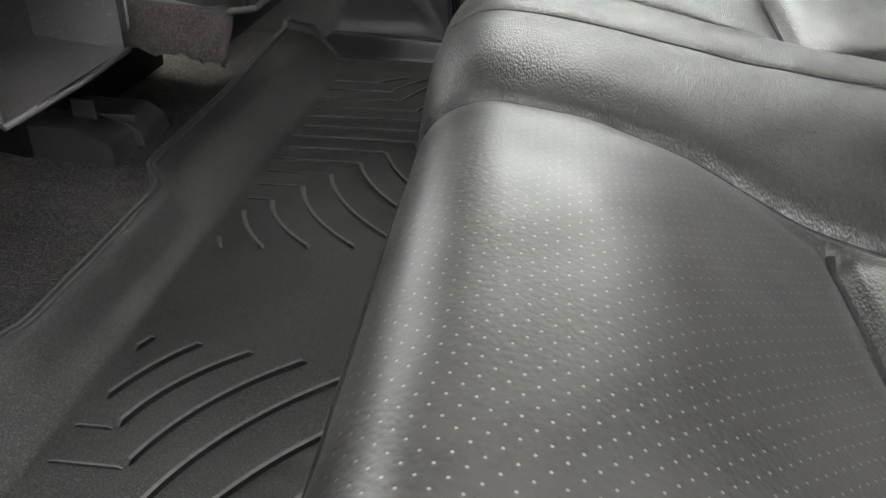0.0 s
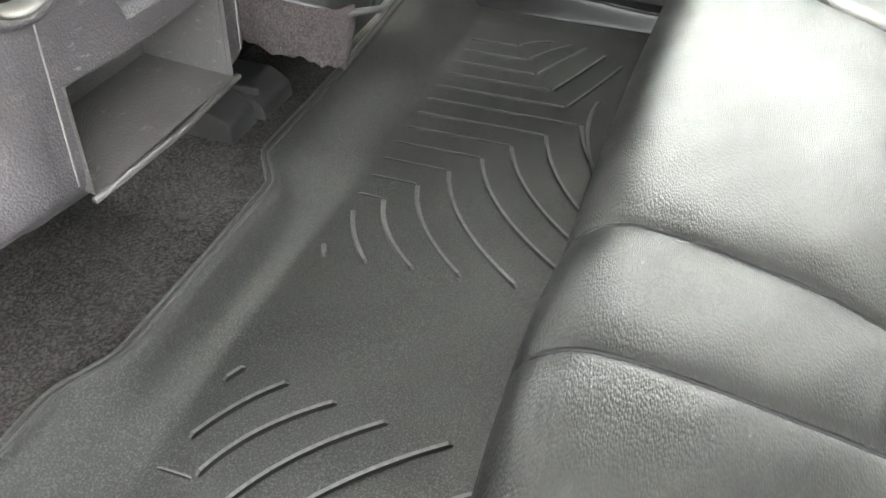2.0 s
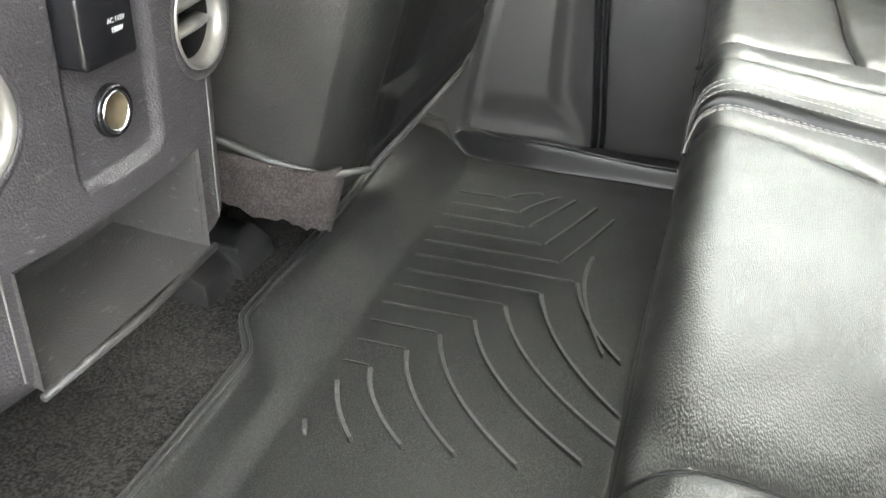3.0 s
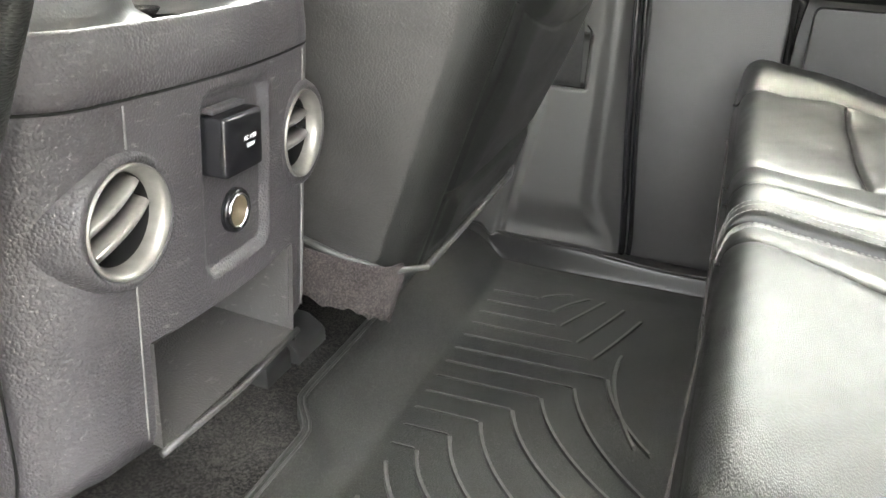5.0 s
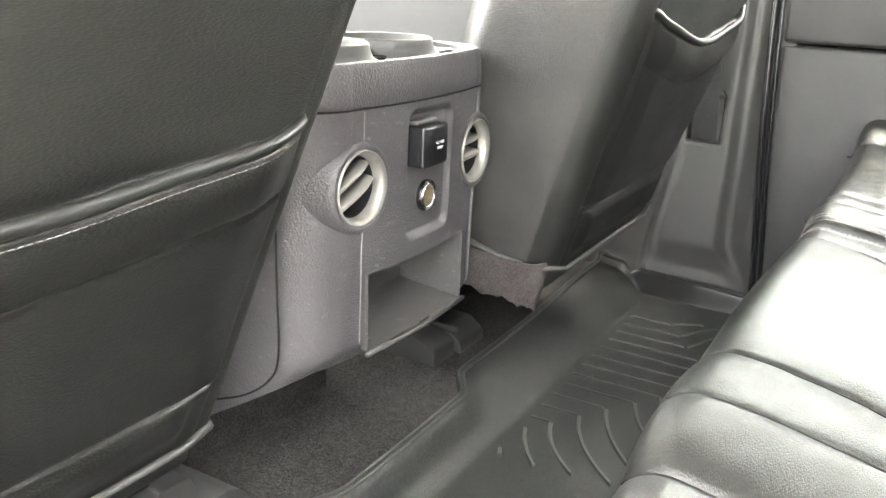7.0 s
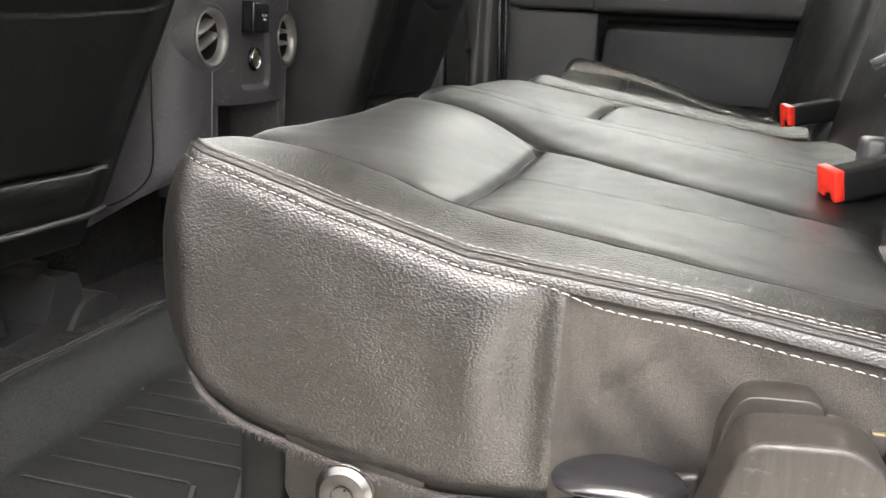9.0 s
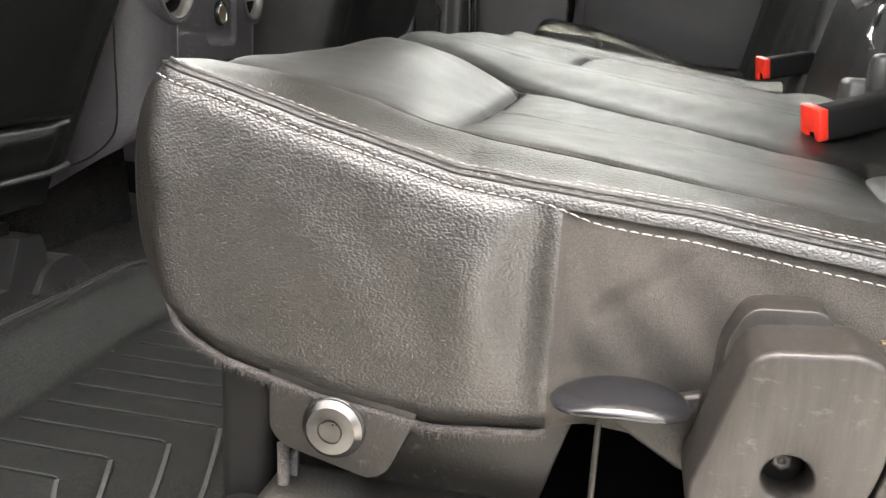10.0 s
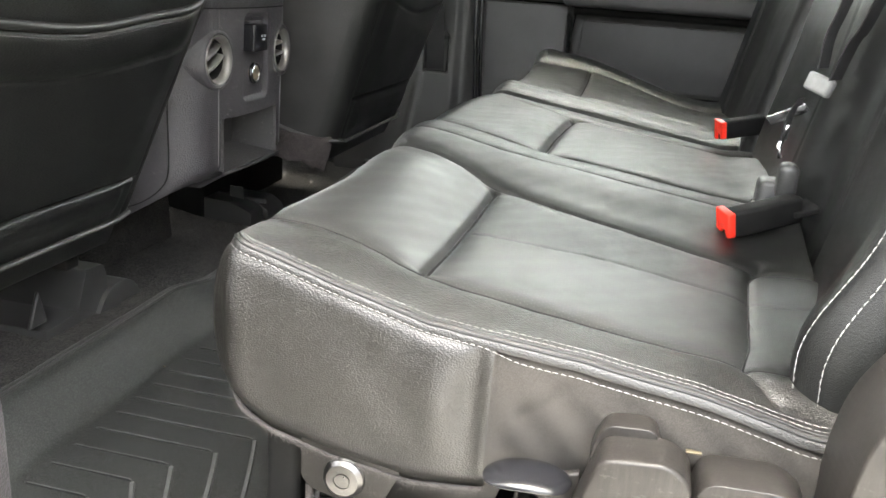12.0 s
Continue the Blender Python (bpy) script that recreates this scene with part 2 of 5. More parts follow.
M_HEAD = fibre("headliner_cloth", (0.48, 0.475, 0.46), (0.58, 0.575, 0.56), 0.95, 700, 0.001)
M_PAINT = plain("white_body_paint", (0.72, 0.72, 0.72), 0.25)
M_GROUND = rubber("concrete", (0.150, 0.147, 0.141), (0.185, 0.182, 0.172))
M_TINT, _nt, _b = nodes_of("tinted_window_glass")
_b.inputs["Base Color"].default_value = (0.55, 0.58, 0.56, 1)
_b.inputs["Roughness"].default_value = 0.02
_b.inputs["Transmission Weight"].default_value = 1.0
M_BLOCKER = plastic("dark_light_blocker", (0.055, 0.053, 0.05), 0.8, 60, 0.002, 0.1)
M_GLASS, _nt, _b = nodes_of("window_glass")
_b.inputs["Base Color"].default_value = (0.9, 0.95, 0.93, 1)
_b.inputs["Roughness"].default_value = 0.02
_b.inputs["Transmission Weight"].default_value = 1.0
_b.inputs["IOR"].default_value = 1.45


# ---------------------------------------------------------------- mesh helpers
def part(name, bm, mat, parent=None, label="", smooth=True):
    me = bpy.data.meshes.new(name)
    bm.normal_update()
    bm.to_mesh(me)
    bm.free()
    if smooth:
        me.polygons.foreach_set("use_smooth", [True] * len(me.polygons))
    if mat:
        me.materials.append(mat)
    ob = new(name, me)
    if parent:
        ob.parent = parent
    if label:
        ob["label"] = label
    return ob


def raw(name, verts, faces, mat, parent=None, label="", smooth=True):
    me = bpy.data.meshes.new(name)
    me.from_pydata([tuple(v) for v in verts], [], [tuple(f) for f in faces])
    me.update()
    if smooth:
        me.polygons.foreach_set("use_smooth", [True] * len(me.polygons))
    if mat:
        me.materials.append(mat)
    ob = new(name, me)
    if parent:
        ob.parent = parent
    if label:
        ob["label"] = label
    return ob


def thing(name, at, label, category, group="", kind=""):
    ob = new(name)
    ob.empty_display_size = 0.05
    ob.location = at
    return tagged(ob, label, category, group, kind)


def grid_faces(nu, nv):
    return [(i * nv + j, (i + 1) * nv + j, (i + 1) * nv + j + 1, i * nv + j + 1) for i in range(nu - 1) for j in range(nv - 1)]


def sharp_smooth(ob, deg=35):
    ob.data.set_sharp_from_angle(angle=radians(deg))
    return ob


def box_bm(c, s, r=0.004, seg=2, m=None):
    """A box of centre c and size s with rounded edges."""
    bm = bmesh.new()
    bmesh.ops.create_cube(bm, size=1.0, matrix=Matrix.Translation(c) @ Matrix.Diagonal((*s, 1)))
    if r > 0:
        bmesh.ops.bevel(bm, geom=bm.edges[:], offset=min(r, min(s) * 0.49), segments=seg, profile=0.5, affect="EDGES")
    if m is not None:
        bm.transform(m)
    return bm


def prism_bm(pts, axis, a, b, r=0.004, seg=2):
    """The polygon pts (in the two other axes, in order) extruded along axis from a to b, edges rounded."""
    bm = bmesh.new()

    def at(p, w):
        q = list(p)
        q.insert("xyz".index(axis), w)
        return q
    lo = [bm.verts.new(at(p, a)) for p in pts]
    hi = [bm.verts.new(at(p, b)) for p in pts]
    n = len(pts)
    bm.faces.new(lo)
    bm.faces.new(hi[::-1])
    for i in range(n):
        bm.faces.new((lo[i], hi[i], hi[(i + 1) % n], lo[(i + 1) % n]))
    bmesh.ops.recalc_face_normals(bm, faces=bm.faces)
    if r > 0:
        bmesh.ops.bevel(bm, geom=bm.edges[:], offset=r, segments=seg, profile=0.5, affect="EDGES", clamp_overlap=True)
    return bm


def round_poly(pts, r, n=5):
    """pts with their corners rounded by the radius r."""
    out = []
    k = len(pts)
    for i in range(k):
        p, a, b = Vector(pts[i]), Vector(pts[i - 1]), Vector(pts[(i + 1) % k])
        da, db = (a - p), (b - p)
        ra = min(r, da.length * 0.45, db.length * 0.45)
        s, e = p + da.normalized() * ra, p + db.normalized() * ra
        for j in range(n + 1):
            t = j / n
            q = s * (1 - t) ** 2 + p * 2 * t * (1 - t) + e * t * t
            out.append(tuple(q))
    return out


def tube_bm(path, r, sides=8, closed=False, flat=1.0):
    """A round cord along path; flat squeezes it in z."""
    bm = bmesh.new()
    pts = [Vector(p) for p in path]
    n = len(pts)
    rings = []
    up = Vector((0, 0, 1))
    for i, p in enumerate(pts):
        a = pts[i - 1] if (i or closed) else p
        b = pts[(i + 1) % n] if (i < n - 1 or closed) else p
        t = (b - a).normalized()
        s = t.cross(up)
        if s.length < 1e-4:
            s = t.cross(Vector((1, 0, 0)))
        s.normalize()
        u = s.cross(t)
        rings.append([bm.verts.new(p + s * (r * math.cos(k * 2 * math.pi / sides)) + u * (r * flat * math.sin(k * 2 * math.pi / sides)))
                      for k in range(sides)])
    for i in range(n if closed else n - 1):
        x, y = rings[i], rings[(i + 1) % n]
        for k in range(sides):
            bm.faces.new((x[k], x[(k + 1) % sides], y[(k + 1) % sides], y[k]))
    if not closed:
        bm.faces.new(rings[0][::-1])
        bm.faces.new(rings[-1])
    bmesh.ops.recalc_face_normals(bm, faces=bm.faces)
    return bm


def lathe_bm(profile, m, seg=48, cap=True):
    """profile: (radius, height) rows turned about z, then placed by m."""
    bm = bmesh.new()
    rings = [[bm.verts.new((r * math.cos(2 * math.pi * k / seg), r * math.sin(2 * math.pi * k / seg), h)) for k in range(seg)]
             for r, h in profile]
    for a, b in zip(rings, rings[1:]):
        for k in range(seg):
            bm.faces.new((a[k], a[(k + 1) % seg], b[(k + 1) % seg], b[k]))
    if cap:
        bm.faces.new(rings[-1])
        bm.faces.new(rings[0][::-1])
    bm.transform(m)
    return bm


def resample(path, step):
    pts = [Vector(p) for p in path]
    out = [pts[0].copy()]
    need = step
    for a, b in zip(pts, pts[1:]):
        d = (b - a).length
        pos = 0.0
        while d - pos >= need:
            pos += need
            out.append(a + (b - a) * (pos / d))
            need = step
        need -= d - pos
    return out


def spline(ctrl, n=12):
    """A smooth curve through the control points."""
    P = [Vector(p) for p in ctrl]
    P = [P[0] * 2 - P[1]] + P + [P[-1] * 2 - P[-2]]
    out = []
    for i in range(1, len(P) - 2):
        for j in range(n):
            t = j / n
            a, b, c, d = P[i - 1:i + 3]
            out.append(0.5 * ((2 * b) + (c - a) * t + (2 * a - 5 * b + 4 * c - d) * t * t + (3 * b - a - 3 * c + d) * t ** 3))
    out.append(P[-2])
    return out


def stitches(name, path, parent, gap=0.0054, length=0.0045, r=0.00027, lift=0.0003, seed=1):
    """A row of short thread stitches along path."""
    rnd = random.Random(seed)
    pts = resample(path, gap)
    verts, faces = [], []
    for a, b in zip(pts, pts[1:]):
        t = (b - a).normalized()
        s = t.cross(Vector((0, 0, 1)))
        if s.length < 1e-3:
            s = t.cross(Vector((1, 0, 0)))
        s.normalize()
        u = s.cross(t)
        L = length * rnd.uniform(0.85, 1.1)
        tw = rnd.uniform(-0.16, 0.16)
        c = (a + b) / 2
        rings = []
        for w, q in ((-0.5, 0.35), (-0.3, 0.95), (0, 1.1), (0.3, 0.95), (0.5, 0.35)):
            o = c + t * (w * L) + s * (w * L * tw) + u * (lift * (1 - 4 * w * w))
            base = len(verts)
            for j in range(6):
                an = j * math.pi / 3
                verts.append(o + s * (r * q * math.cos(an)) + u * (r * q * math.sin(an)))
            rings.append(base)
        for x, y in zip(rings, rings[1:]):
            for j in range(6):
                faces.append((x + j, x + (j + 1) % 6, y + (j + 1) % 6, y + j))
    return raw(name, verts, faces, M_THREAD, parent, "off-white contrast stitching")


def sm(a, b, x):
    t = np.clip((x - a) / (b - a), 0, 1)
    return t * t * (3 - 2 * t)


def gauss(d, w):
    return np.exp(-(d / w) ** 2)


def wob(x, y, s, seed=0.0):
    """Smooth low relief, as an array."""
    return (np.sin(x * s + 1.7 * seed) * np.cos(y * s * 1.31 + 2.3 * seed) + 0.5 * np.sin(x * s * 2.3 + y * s * 1.9 + seed)) / 1.5


CX = 0.074   # the cabin's middle line


# ---------------------------------------------------------------- floor and shell
def build_floor():
    xs = np.linspace(-0.86, 1.02, 60)
    ys = np.concatenate([np.linspace(-1.25, 0.0, 26), np.linspace(0.02, 0.5, 40), np.linspace(0.55, 1.9, 14)])
    X, Y = np.meshgrid(xs, ys, indexing="ij")
    Z = -0.010 + 0.042 * sm(0.0, 0.06, Y) + 0.02 * sm(0.12, 0.45, Y)
    Z += 0.05 * gauss(X - CX, 0.16) * sm(0.22, 0.40, Y)
    Z += 0.0015 * wob(X, Y, 40)
    v = np.stack([X, Y, Z], -1).reshape(-1, 3)
    ob = raw("floor", v, grid_faces(len(xs), len(ys)), M_CARPET)
    return tagged(ob, "black cut-pile carpet over the cab floor", "carpet", kind="structure")


build_floor()


def lip_y(x):
    mid = sm(-0.145, -0.066, x) * (1 - sm(0.192, 0.266, x))
    return 0.069 + 0.014 * sm(0.1, 0.3, x) - (0.026 + 0.013 * sm(0.1, 0.3, x)) * mid + 0.014 * sm(0.45, 0.85, x)


def liner_z(x, y):
    yl = lip_y(x)
    q = (y + 0.006) / (yl + 0.006)
    even = (y + 0.006) / 0.080
    top = sm(0.45, 1.0, q)
    z = 0.050 * (top * sm(-0.020, 1.0, q) ** 0.9 + (1 - top) * sm(-0.020, 1.0, even) ** 0.9)
    # upturned wall along the far edge, with a pinch near its front corner
    foot = 0.858 + 0.014 * sm(-0.12, 0.06, y)
    wall = 0.042 * sm(foot, foot + 0.012, x) + 0.004 * sm(foot - 0.05, foot, x)
    wall = wall * (1 - 0.30 * gauss(y - 0.035, 0.012)) * (1 - 0.3 * sm(-0.1, -0.3, y))
    return np.maximum(z, wall) + 0.25 * np.minimum(z, wall)


def build_liner():
    mat = thing("floor_mat", (CX, -0.15, 0), "black moulded rubber floor liner with raised ribs and upturned edges", "floor mat")
    xs = np.concatenate([np.linspace(-0.755, 0.79, 330), np.linspace(0.795, 0.85, 12), np.linspace(0.852, 0.916, 50)])
    w = np.concatenate([np.linspace(0, 0.62, 50), np.linspace(0.63, 1.0, 46)])
    X = np.repeat(xs[:, None], len(w), 1)
    yl = lip_y(X)
    Y = -0.47 + w[None, :] * (yl + 0.47)
    Z = liner_z(X, Y) + 0.0007 * wob(X, Y, 22, 0.4)
    # the rolled rim and its outer drop
    rim = []
    for dy, dz in ((0.0006, 0.0026), (0.0016, 0.0034), (0.0050, 0.0031), (0.0086, 0.0034), (0.0100, 0.0022), (0.0108, -0.003), (0.0112, -0.022)):
        rim.append(np.stack([xs, lip_y(xs) + dy, Z[:, -1] + dz], -1)[:, None, :])
    V = np.concatenate([np.stack([X, Y, Z], -1)] + rim, 1)
    V = V - np.array(mat.location)
    k = int(np.argmax(xs > 0.853))
    tray = raw("tray", V[:k + 1].reshape(-1, 3), grid_faces(k + 1, V.shape[1]), M_RUBBER, mat)
    raw("upturned_wall", V[k:].reshape(-1, 3), grid_faces(V.shape[0] - k, V.shape[1]), M_GLOSSRUB, mat, "glossy black side wall")
    tray.matrix_parent_inverse = Matrix.Identity(4)
    # two beads along the rolled rim, paler for its highlights, and one on the far wall
    zl = Z[:, -1]
    for dy, dz in ((0.0012, 0.0030), (0.0090, 0.0030)):
        line = [Vector((x, float(lip_y(x)) + dy, z + dz)) - mat.location for x, z in zip(xs[::3], zl[::3])]
        part("rim_bead", tube_bm(line, 0.0018, 8), M_RIM, mat)
    far = [Vector((0.873 + 0.014 * float(sm(-0.12, 0.06, np.array(y))), y, float(liner_z(np.array(0.915), np.array(y))) + 0.001)) - mat.location for y in np.linspace(-0.46, float(lip_y(0.91)), 70)]
    part("rim_bead", tube_bm(far, 0.0022, 8), M_GLOSSRUB, mat)

    def rib(path, h=0.0046, wd=0.0027):
        pts = resample([Vector((p[0], p[1], 0)) for p in path], 0.004)
        verts, faces = [], []
        n = len(pts)
        for i, p in enumerate(pts):
            t = (pts[min(i + 1, n - 1)] - pts[max(i - 1, 0)]).normalized()
            s = Vector((-t.y, t.x, 0))
            e = 0.25 if i in (0, n - 1) else 1.0
            zz = float(liner_z(np.array(p.x), np.array(p.y)))
            for a, b in ((-1.02, -0.0012), (-0.96, 0.66), (-0.72, 1.0), (0.72, 1.0), (0.96, 0.66), (1.02, -0.0012)):
                q = p + s * (a * wd * (0.6 + 0.4 * e))
                verts.append((q.x - CX, q.y + 0.15, zz + (b * h * e if b > 0 else b)))
        for i in range(n - 1):
            for k in range(5):
                faces.append((i * 6 + k, (i + 1) * 6 + k, (i + 1) * 6 + k + 1, i * 6 + k + 1))
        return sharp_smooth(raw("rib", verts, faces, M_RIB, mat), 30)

    def bez(a, b, c, n=14):
        a, b, c = Vector(a), Vector(b), Vector(c)
        return [a * (1 - t) ** 2 + b * 2 * t * (1 - t) + c * t * t for t in (i / n for i in range(n + 1))]
    ends = [-0.051, -0.078, -0.104, -0.134, -0.162, -0.198, -0.237, -0.207, -0.177, -0.144, -0.121, -0.094, -0.062]
    inner = [(0.097, -0.129), (0.103, -0.180), (0.106, -0.242), (0.130, -0.300), (0.160, -0.332), (0.190, -0.345), (0.300, -0.315)]
    for side in (1, -1):
        def S(u, y):
            return (CX + side * u, y, 0)
        rib([S(0.108, -0.020), S(0.086, -0.030)])
        rib(bez(S(0.176, -0.026), S(0.125, -0.044), S(0.090, -0.078)))
        for k, ye in enumerate(ends):
            u = 0.211 + 0.0418 * k
            if u > 0.70:
                continue
            rib([S(u, -0.017), S(u, ye)], 0.0022, 0.0015)
            if k < len(inner):
                iu, iy = inner[k]
                rib(bez(S(u - 0.003, ye - 0.001), S(0.45 * u + 0.55 * iu, 0.80 * ye + 0.20 * iy), S(iu, iy)))
            else:
                L = 0.155 - 0.012 * (k - 7)
                rib(bez(S(u + 0.002, ye - 0.002), S(min(u + 0.4 * L, 0.70), ye - 0.026), S(min(u + L, 0.705), ye - 0.055)), 0.0028)
        rib(bez(S(0.533, -0.248), S(0.44, -0.232), S(0.305, -0.294)))
    # crumbs of dirt and a white speck lying on the liner
    rnd = random.Random(5)
    for i in range(14):
        x, y = rnd.uniform(-0.55, 0.7), rnd.uniform(-0.26, 0.01)
        if i == 0:
            x, y = -0.296, -0.004
        r = 0.0017 if i == 0 else rnd.uniform(0.0005, 0.0009)
        bm = bmesh.new()
        bmesh.ops.create_icosphere(bm, subdivisions=1, radius=r)
        for v in bm.verts:
            v.co *= rnd.uniform(0.7, 1.3)
        c = part("crumb", bm, M_TAN if i == 0 else M_FELT)
        c.location = (x, y, float(liner_z(np.array(x), np.array(y))) + r * 0.6)
        tagged(c, "tiny pale crumb lying on the rubber floor liner", "crumb", "crumbs on the liner")
    return mat


build_liner()


def build_shell():
    # near sill, under the doorway
    sill = part("door_sill", prism_bm(round_poly([(-0.90, -0.12), (-0.755, -0.12), (-0.755, -0.004), (-0.80, 0.012), (-0.90, 0.004)], 0.015), "y", -0.95, 0.75, 0.0),
                M_TRIM)
    tagged(sill, "dark plastic door sill along the open doorway", "sill", kind="structure")
    # roof with headliner
    roof = part("ceiling", box_bm((0.135, 0.25, 1.27), (1.87, 2.9, 0.06), 0.02), M_HEAD)
    tagged(roof, "light grey cloth headliner", "ceiling", kind="structure")
    # wall behind the rear seat, with the back window
    back = part("wall_rear", box_bm((CX, -1.13, 0.33), (1.95, 0.05, 0.90), 0.01), M_TRIM)
    tagged(back, "dark trimmed rear cab wall", "wall", kind="structure")
    rw = part("window_1", box_bm((CX, -1.13, 1.02), (1.6, 0.006, 0.42), 0.0), M_GLASS, smooth=False)
    rw.visible_shadow = False
    tagged(rw, "clear rear cab window", "window", kind="structure")
    for x in (CX - 0.88, CX + 0.88):
        p = part("trim", box_bm((x, -1.12, 1.02), (0.16, 0.08, 0.50), 0.02), M_HEAD)
        tagged(p, "light grey rear corner pillar trim", "pillar trim", kind="structure")
    # dashboard end of the cab
    dash = part("wall_front", box_bm((CX, 1.75, 0.36), (1.9, 0.5, 0.75), 0.06), M_TRIM)
    tagged(dash, "dark dashboard closing the front of the cab", "dashboard", kind="structure")
    # near front door, unseen and assumed closed; it cuts light from the front
    nd = part("wall_front_near", box_bm((-0.90, 0.90, 0.34), (0.08, 1.36, 0.80), 0.03), M_DOOR)
    tagged(nd, "closed dark plastic front door trim", "door trim", kind="structure")
    # unseen backing, added to stop daylight leaking between the door panels
    skin = part("door_backing", box_bm((1.045, -0.42, 0.33), (0.02, 1.60, 0.76), 0.0), M_BLACK, smooth=False)
    tagged(skin, "dark unseen backing behind the far door panels", "door skin", kind="structure")
    # far front door, closed, below its window
    fd = part("wall_east", box_bm((0.99, 0.85, 0.36), (0.10, 1.45, 0.76), 0.03), M_DOOR)
    tagged(fd, "closed dark plastic front door trim", "door trim", kind="structure")
    # unseen low wall, added only to cut light on the bench's side
    ww = part("wall_west", box_bm((-5.2, 0.0, 0.05), (0.3, 16.0, 1.2), 0.0), M_BLOCKER, smooth=False)
    tagged(ww, "unseen dark wall added to cut light from the doorway side", "wall", kind="structure")
    # unseen wall, added to darken what the side panel reflects rearwards
    ws = part("wall_south", box_bm((-1.0, -5.2, 0.75), (9.0, 0.3, 2.6), 0.0), M_BLOCKER, smooth=False)
    tagged(ws, "unseen dark wall added to cut light from the rear", "wall", kind="structure")
    bp = part("pillar_upper", prism_bm(round_poly([(-0.11, 0.30), (0.06, 0.30), (0.08, 1.25), (-0.05, 1.25)], 0.02), "x", -0.92, -0.845, 0.012, 2), M_TRIM)
    tagged(bp, "dark trimmed pillar between the near doors", "pillar trim", kind="structure")
    gr = bmesh.new()
    bmesh.ops.create_grid(gr, x_segments=20, y_segments=20, size=60)
    g = part("ground", gr, M_GROUND)
    g.location = (0, 0, -0.55)
    tagged(g, "worn grey concrete yard outside the vehicle", "ground", kind="structure")


build_shell()


# ---------------------------------------------------------------- far B-pillar and rear door
def build_pillar():
    ys = np.linspace(-0.208, 0.20, 150)
    zs = np.concatenate([np.linspace(0.035, 0.50, 150), np.linspace(0.51, 1.24, 40)])
    Y, Z = np.meshgrid(ys, zs, indexing="ij")
    edge = -0.138 - 0.040 * sm(0.14, 0.04, Z)      # the upright ridge before the door seal
    X = 0.918 - 0.022 * sm(edge - 0.040, edge - 0.006, Y)
    # the belt housing: a full lobe over a hollow foot
    left = np.interp(Z, [0.03, 0.11, 0.27, 0.45, 1.3], [0.006, -0.004, -0.034, -0.040, -0.02])
    lobe = sm(edge - 0.004, edge + 0.020, Y) * sm(left + 0.010, left - 0.012, Y)
    X -= lobe * (0.020 * sm(0.050, 0.130, Z) - 0.010 * sm(0.18, 0.42, Z))
    X += 0.005 * gauss(Z - 0.080, 0.030) * sm(edge, edge + 0.03, Y) * sm(left + 0.02, left - 0.01, Y)
    X -= 0.004 * sm(0.070, 0.046, Z) * sm(edge - 0.02, edge + 0.03, Y)
    X += 0.007 * gauss(Y - left - 0.014, 0.0065) * sm(0.30, 0.26, Z)
    X += 0.012 * sm(left + 0.01, left + 0.10, Y)
    X += 0.0008 * wob(Y, Z, 25)
    X += 0.06 * sm(0.55, 1.24, Z)
    # slot for the belt
    slot = (sm(-0.110, -0.105, Y) * sm(-0.041, -0.047, Y) * sm(0.318, 0.323, Z) * sm(0.41, 0.405, Z))
    X += 0.03 * slot
    v = np.stack([X, Y, Z], -1).reshape(-1, 3)
    ob = raw("pillar_trim", v, [f[::-1] for f in grid_faces(len(ys), len(zs))], M_PILLAR)
    tagged(ob, "dark moulded plastic trim of the pillar between the doors", "pillar trim", kind="structure")
    belt = thing("seat_belt", (0.9, -0.075, 0.33), "dark grey seat belt webbing coming out of the pillar slot", "seat belt")
    path = [(0.915, -0.074, 0.318), (0.890, -0.074, 0.326), (0.879, -0.074, 0.38), (0.877, -0.066, 0.48), (0.880, -0.03, 0.62), (0.90, 0.02, 0.85), (0.93, 0.05, 1.1)]
    verts, faces = [], []
    pts = spline(path, 8)
    for p in pts:
        for dy in (-0.023, 0.023):
            for dx in (0.0, 0.0016):
                verts.append((p.x + dx - 0.9, p.y + dy + 0.075, p.z - 0.33))
    for i in range(len(pts) - 1):
        a, b = 4 * i, 4 * i + 4
        for q in ((0, 1), (1, 3), (3, 2), (2, 0)):
            faces.append((a + q[0], a + q[1], b + q[1], b + q[0]))
    raw("webbing", verts, faces, M_BELT, belt, smooth=False)
    part("slot_trim", tube_bm([(-0.016, 0.031, -0.007), (-0.016, -0.030, -0.008), (-0.015, -0.031, 0.084), (-0.015, -0.024, 0.092)], 0.0013), M_GLOSSBLK, belt)
    # backing added so that no sky shows through the gap beside the pillar
    back = part("trim", box_bm((0.985, -0.19, 0.62), (0.05, 0.16, 1.24), 0.004), M_BLACK)
    tagged(back, "black backing strip added behind the door seals", "door aperture", kind="structure")
    # rubber seals beside the pillar
    for i, (y, r, x) in enumerate(((-0.200, 0.0060, 0.900), (-0.2125, 0.0045, 0.905))):
        p = spline([(x + 0.02, y + 0.01, 0.03), (x, y, 0.06), (x - 0.004, y + 0.018, 0.28), (x, y + 0.032, 0.5), (x + 0.05, y + 0.055, 0.9), (x + 0.09, y + 0.065, 1.23)], 14)
        s = part("trim", tube_bm(p, r), M_GLOSSBLK)
        tagged(s, "black rubber door seal beside the pillar", "door seal", kind="structure")


build_pillar()


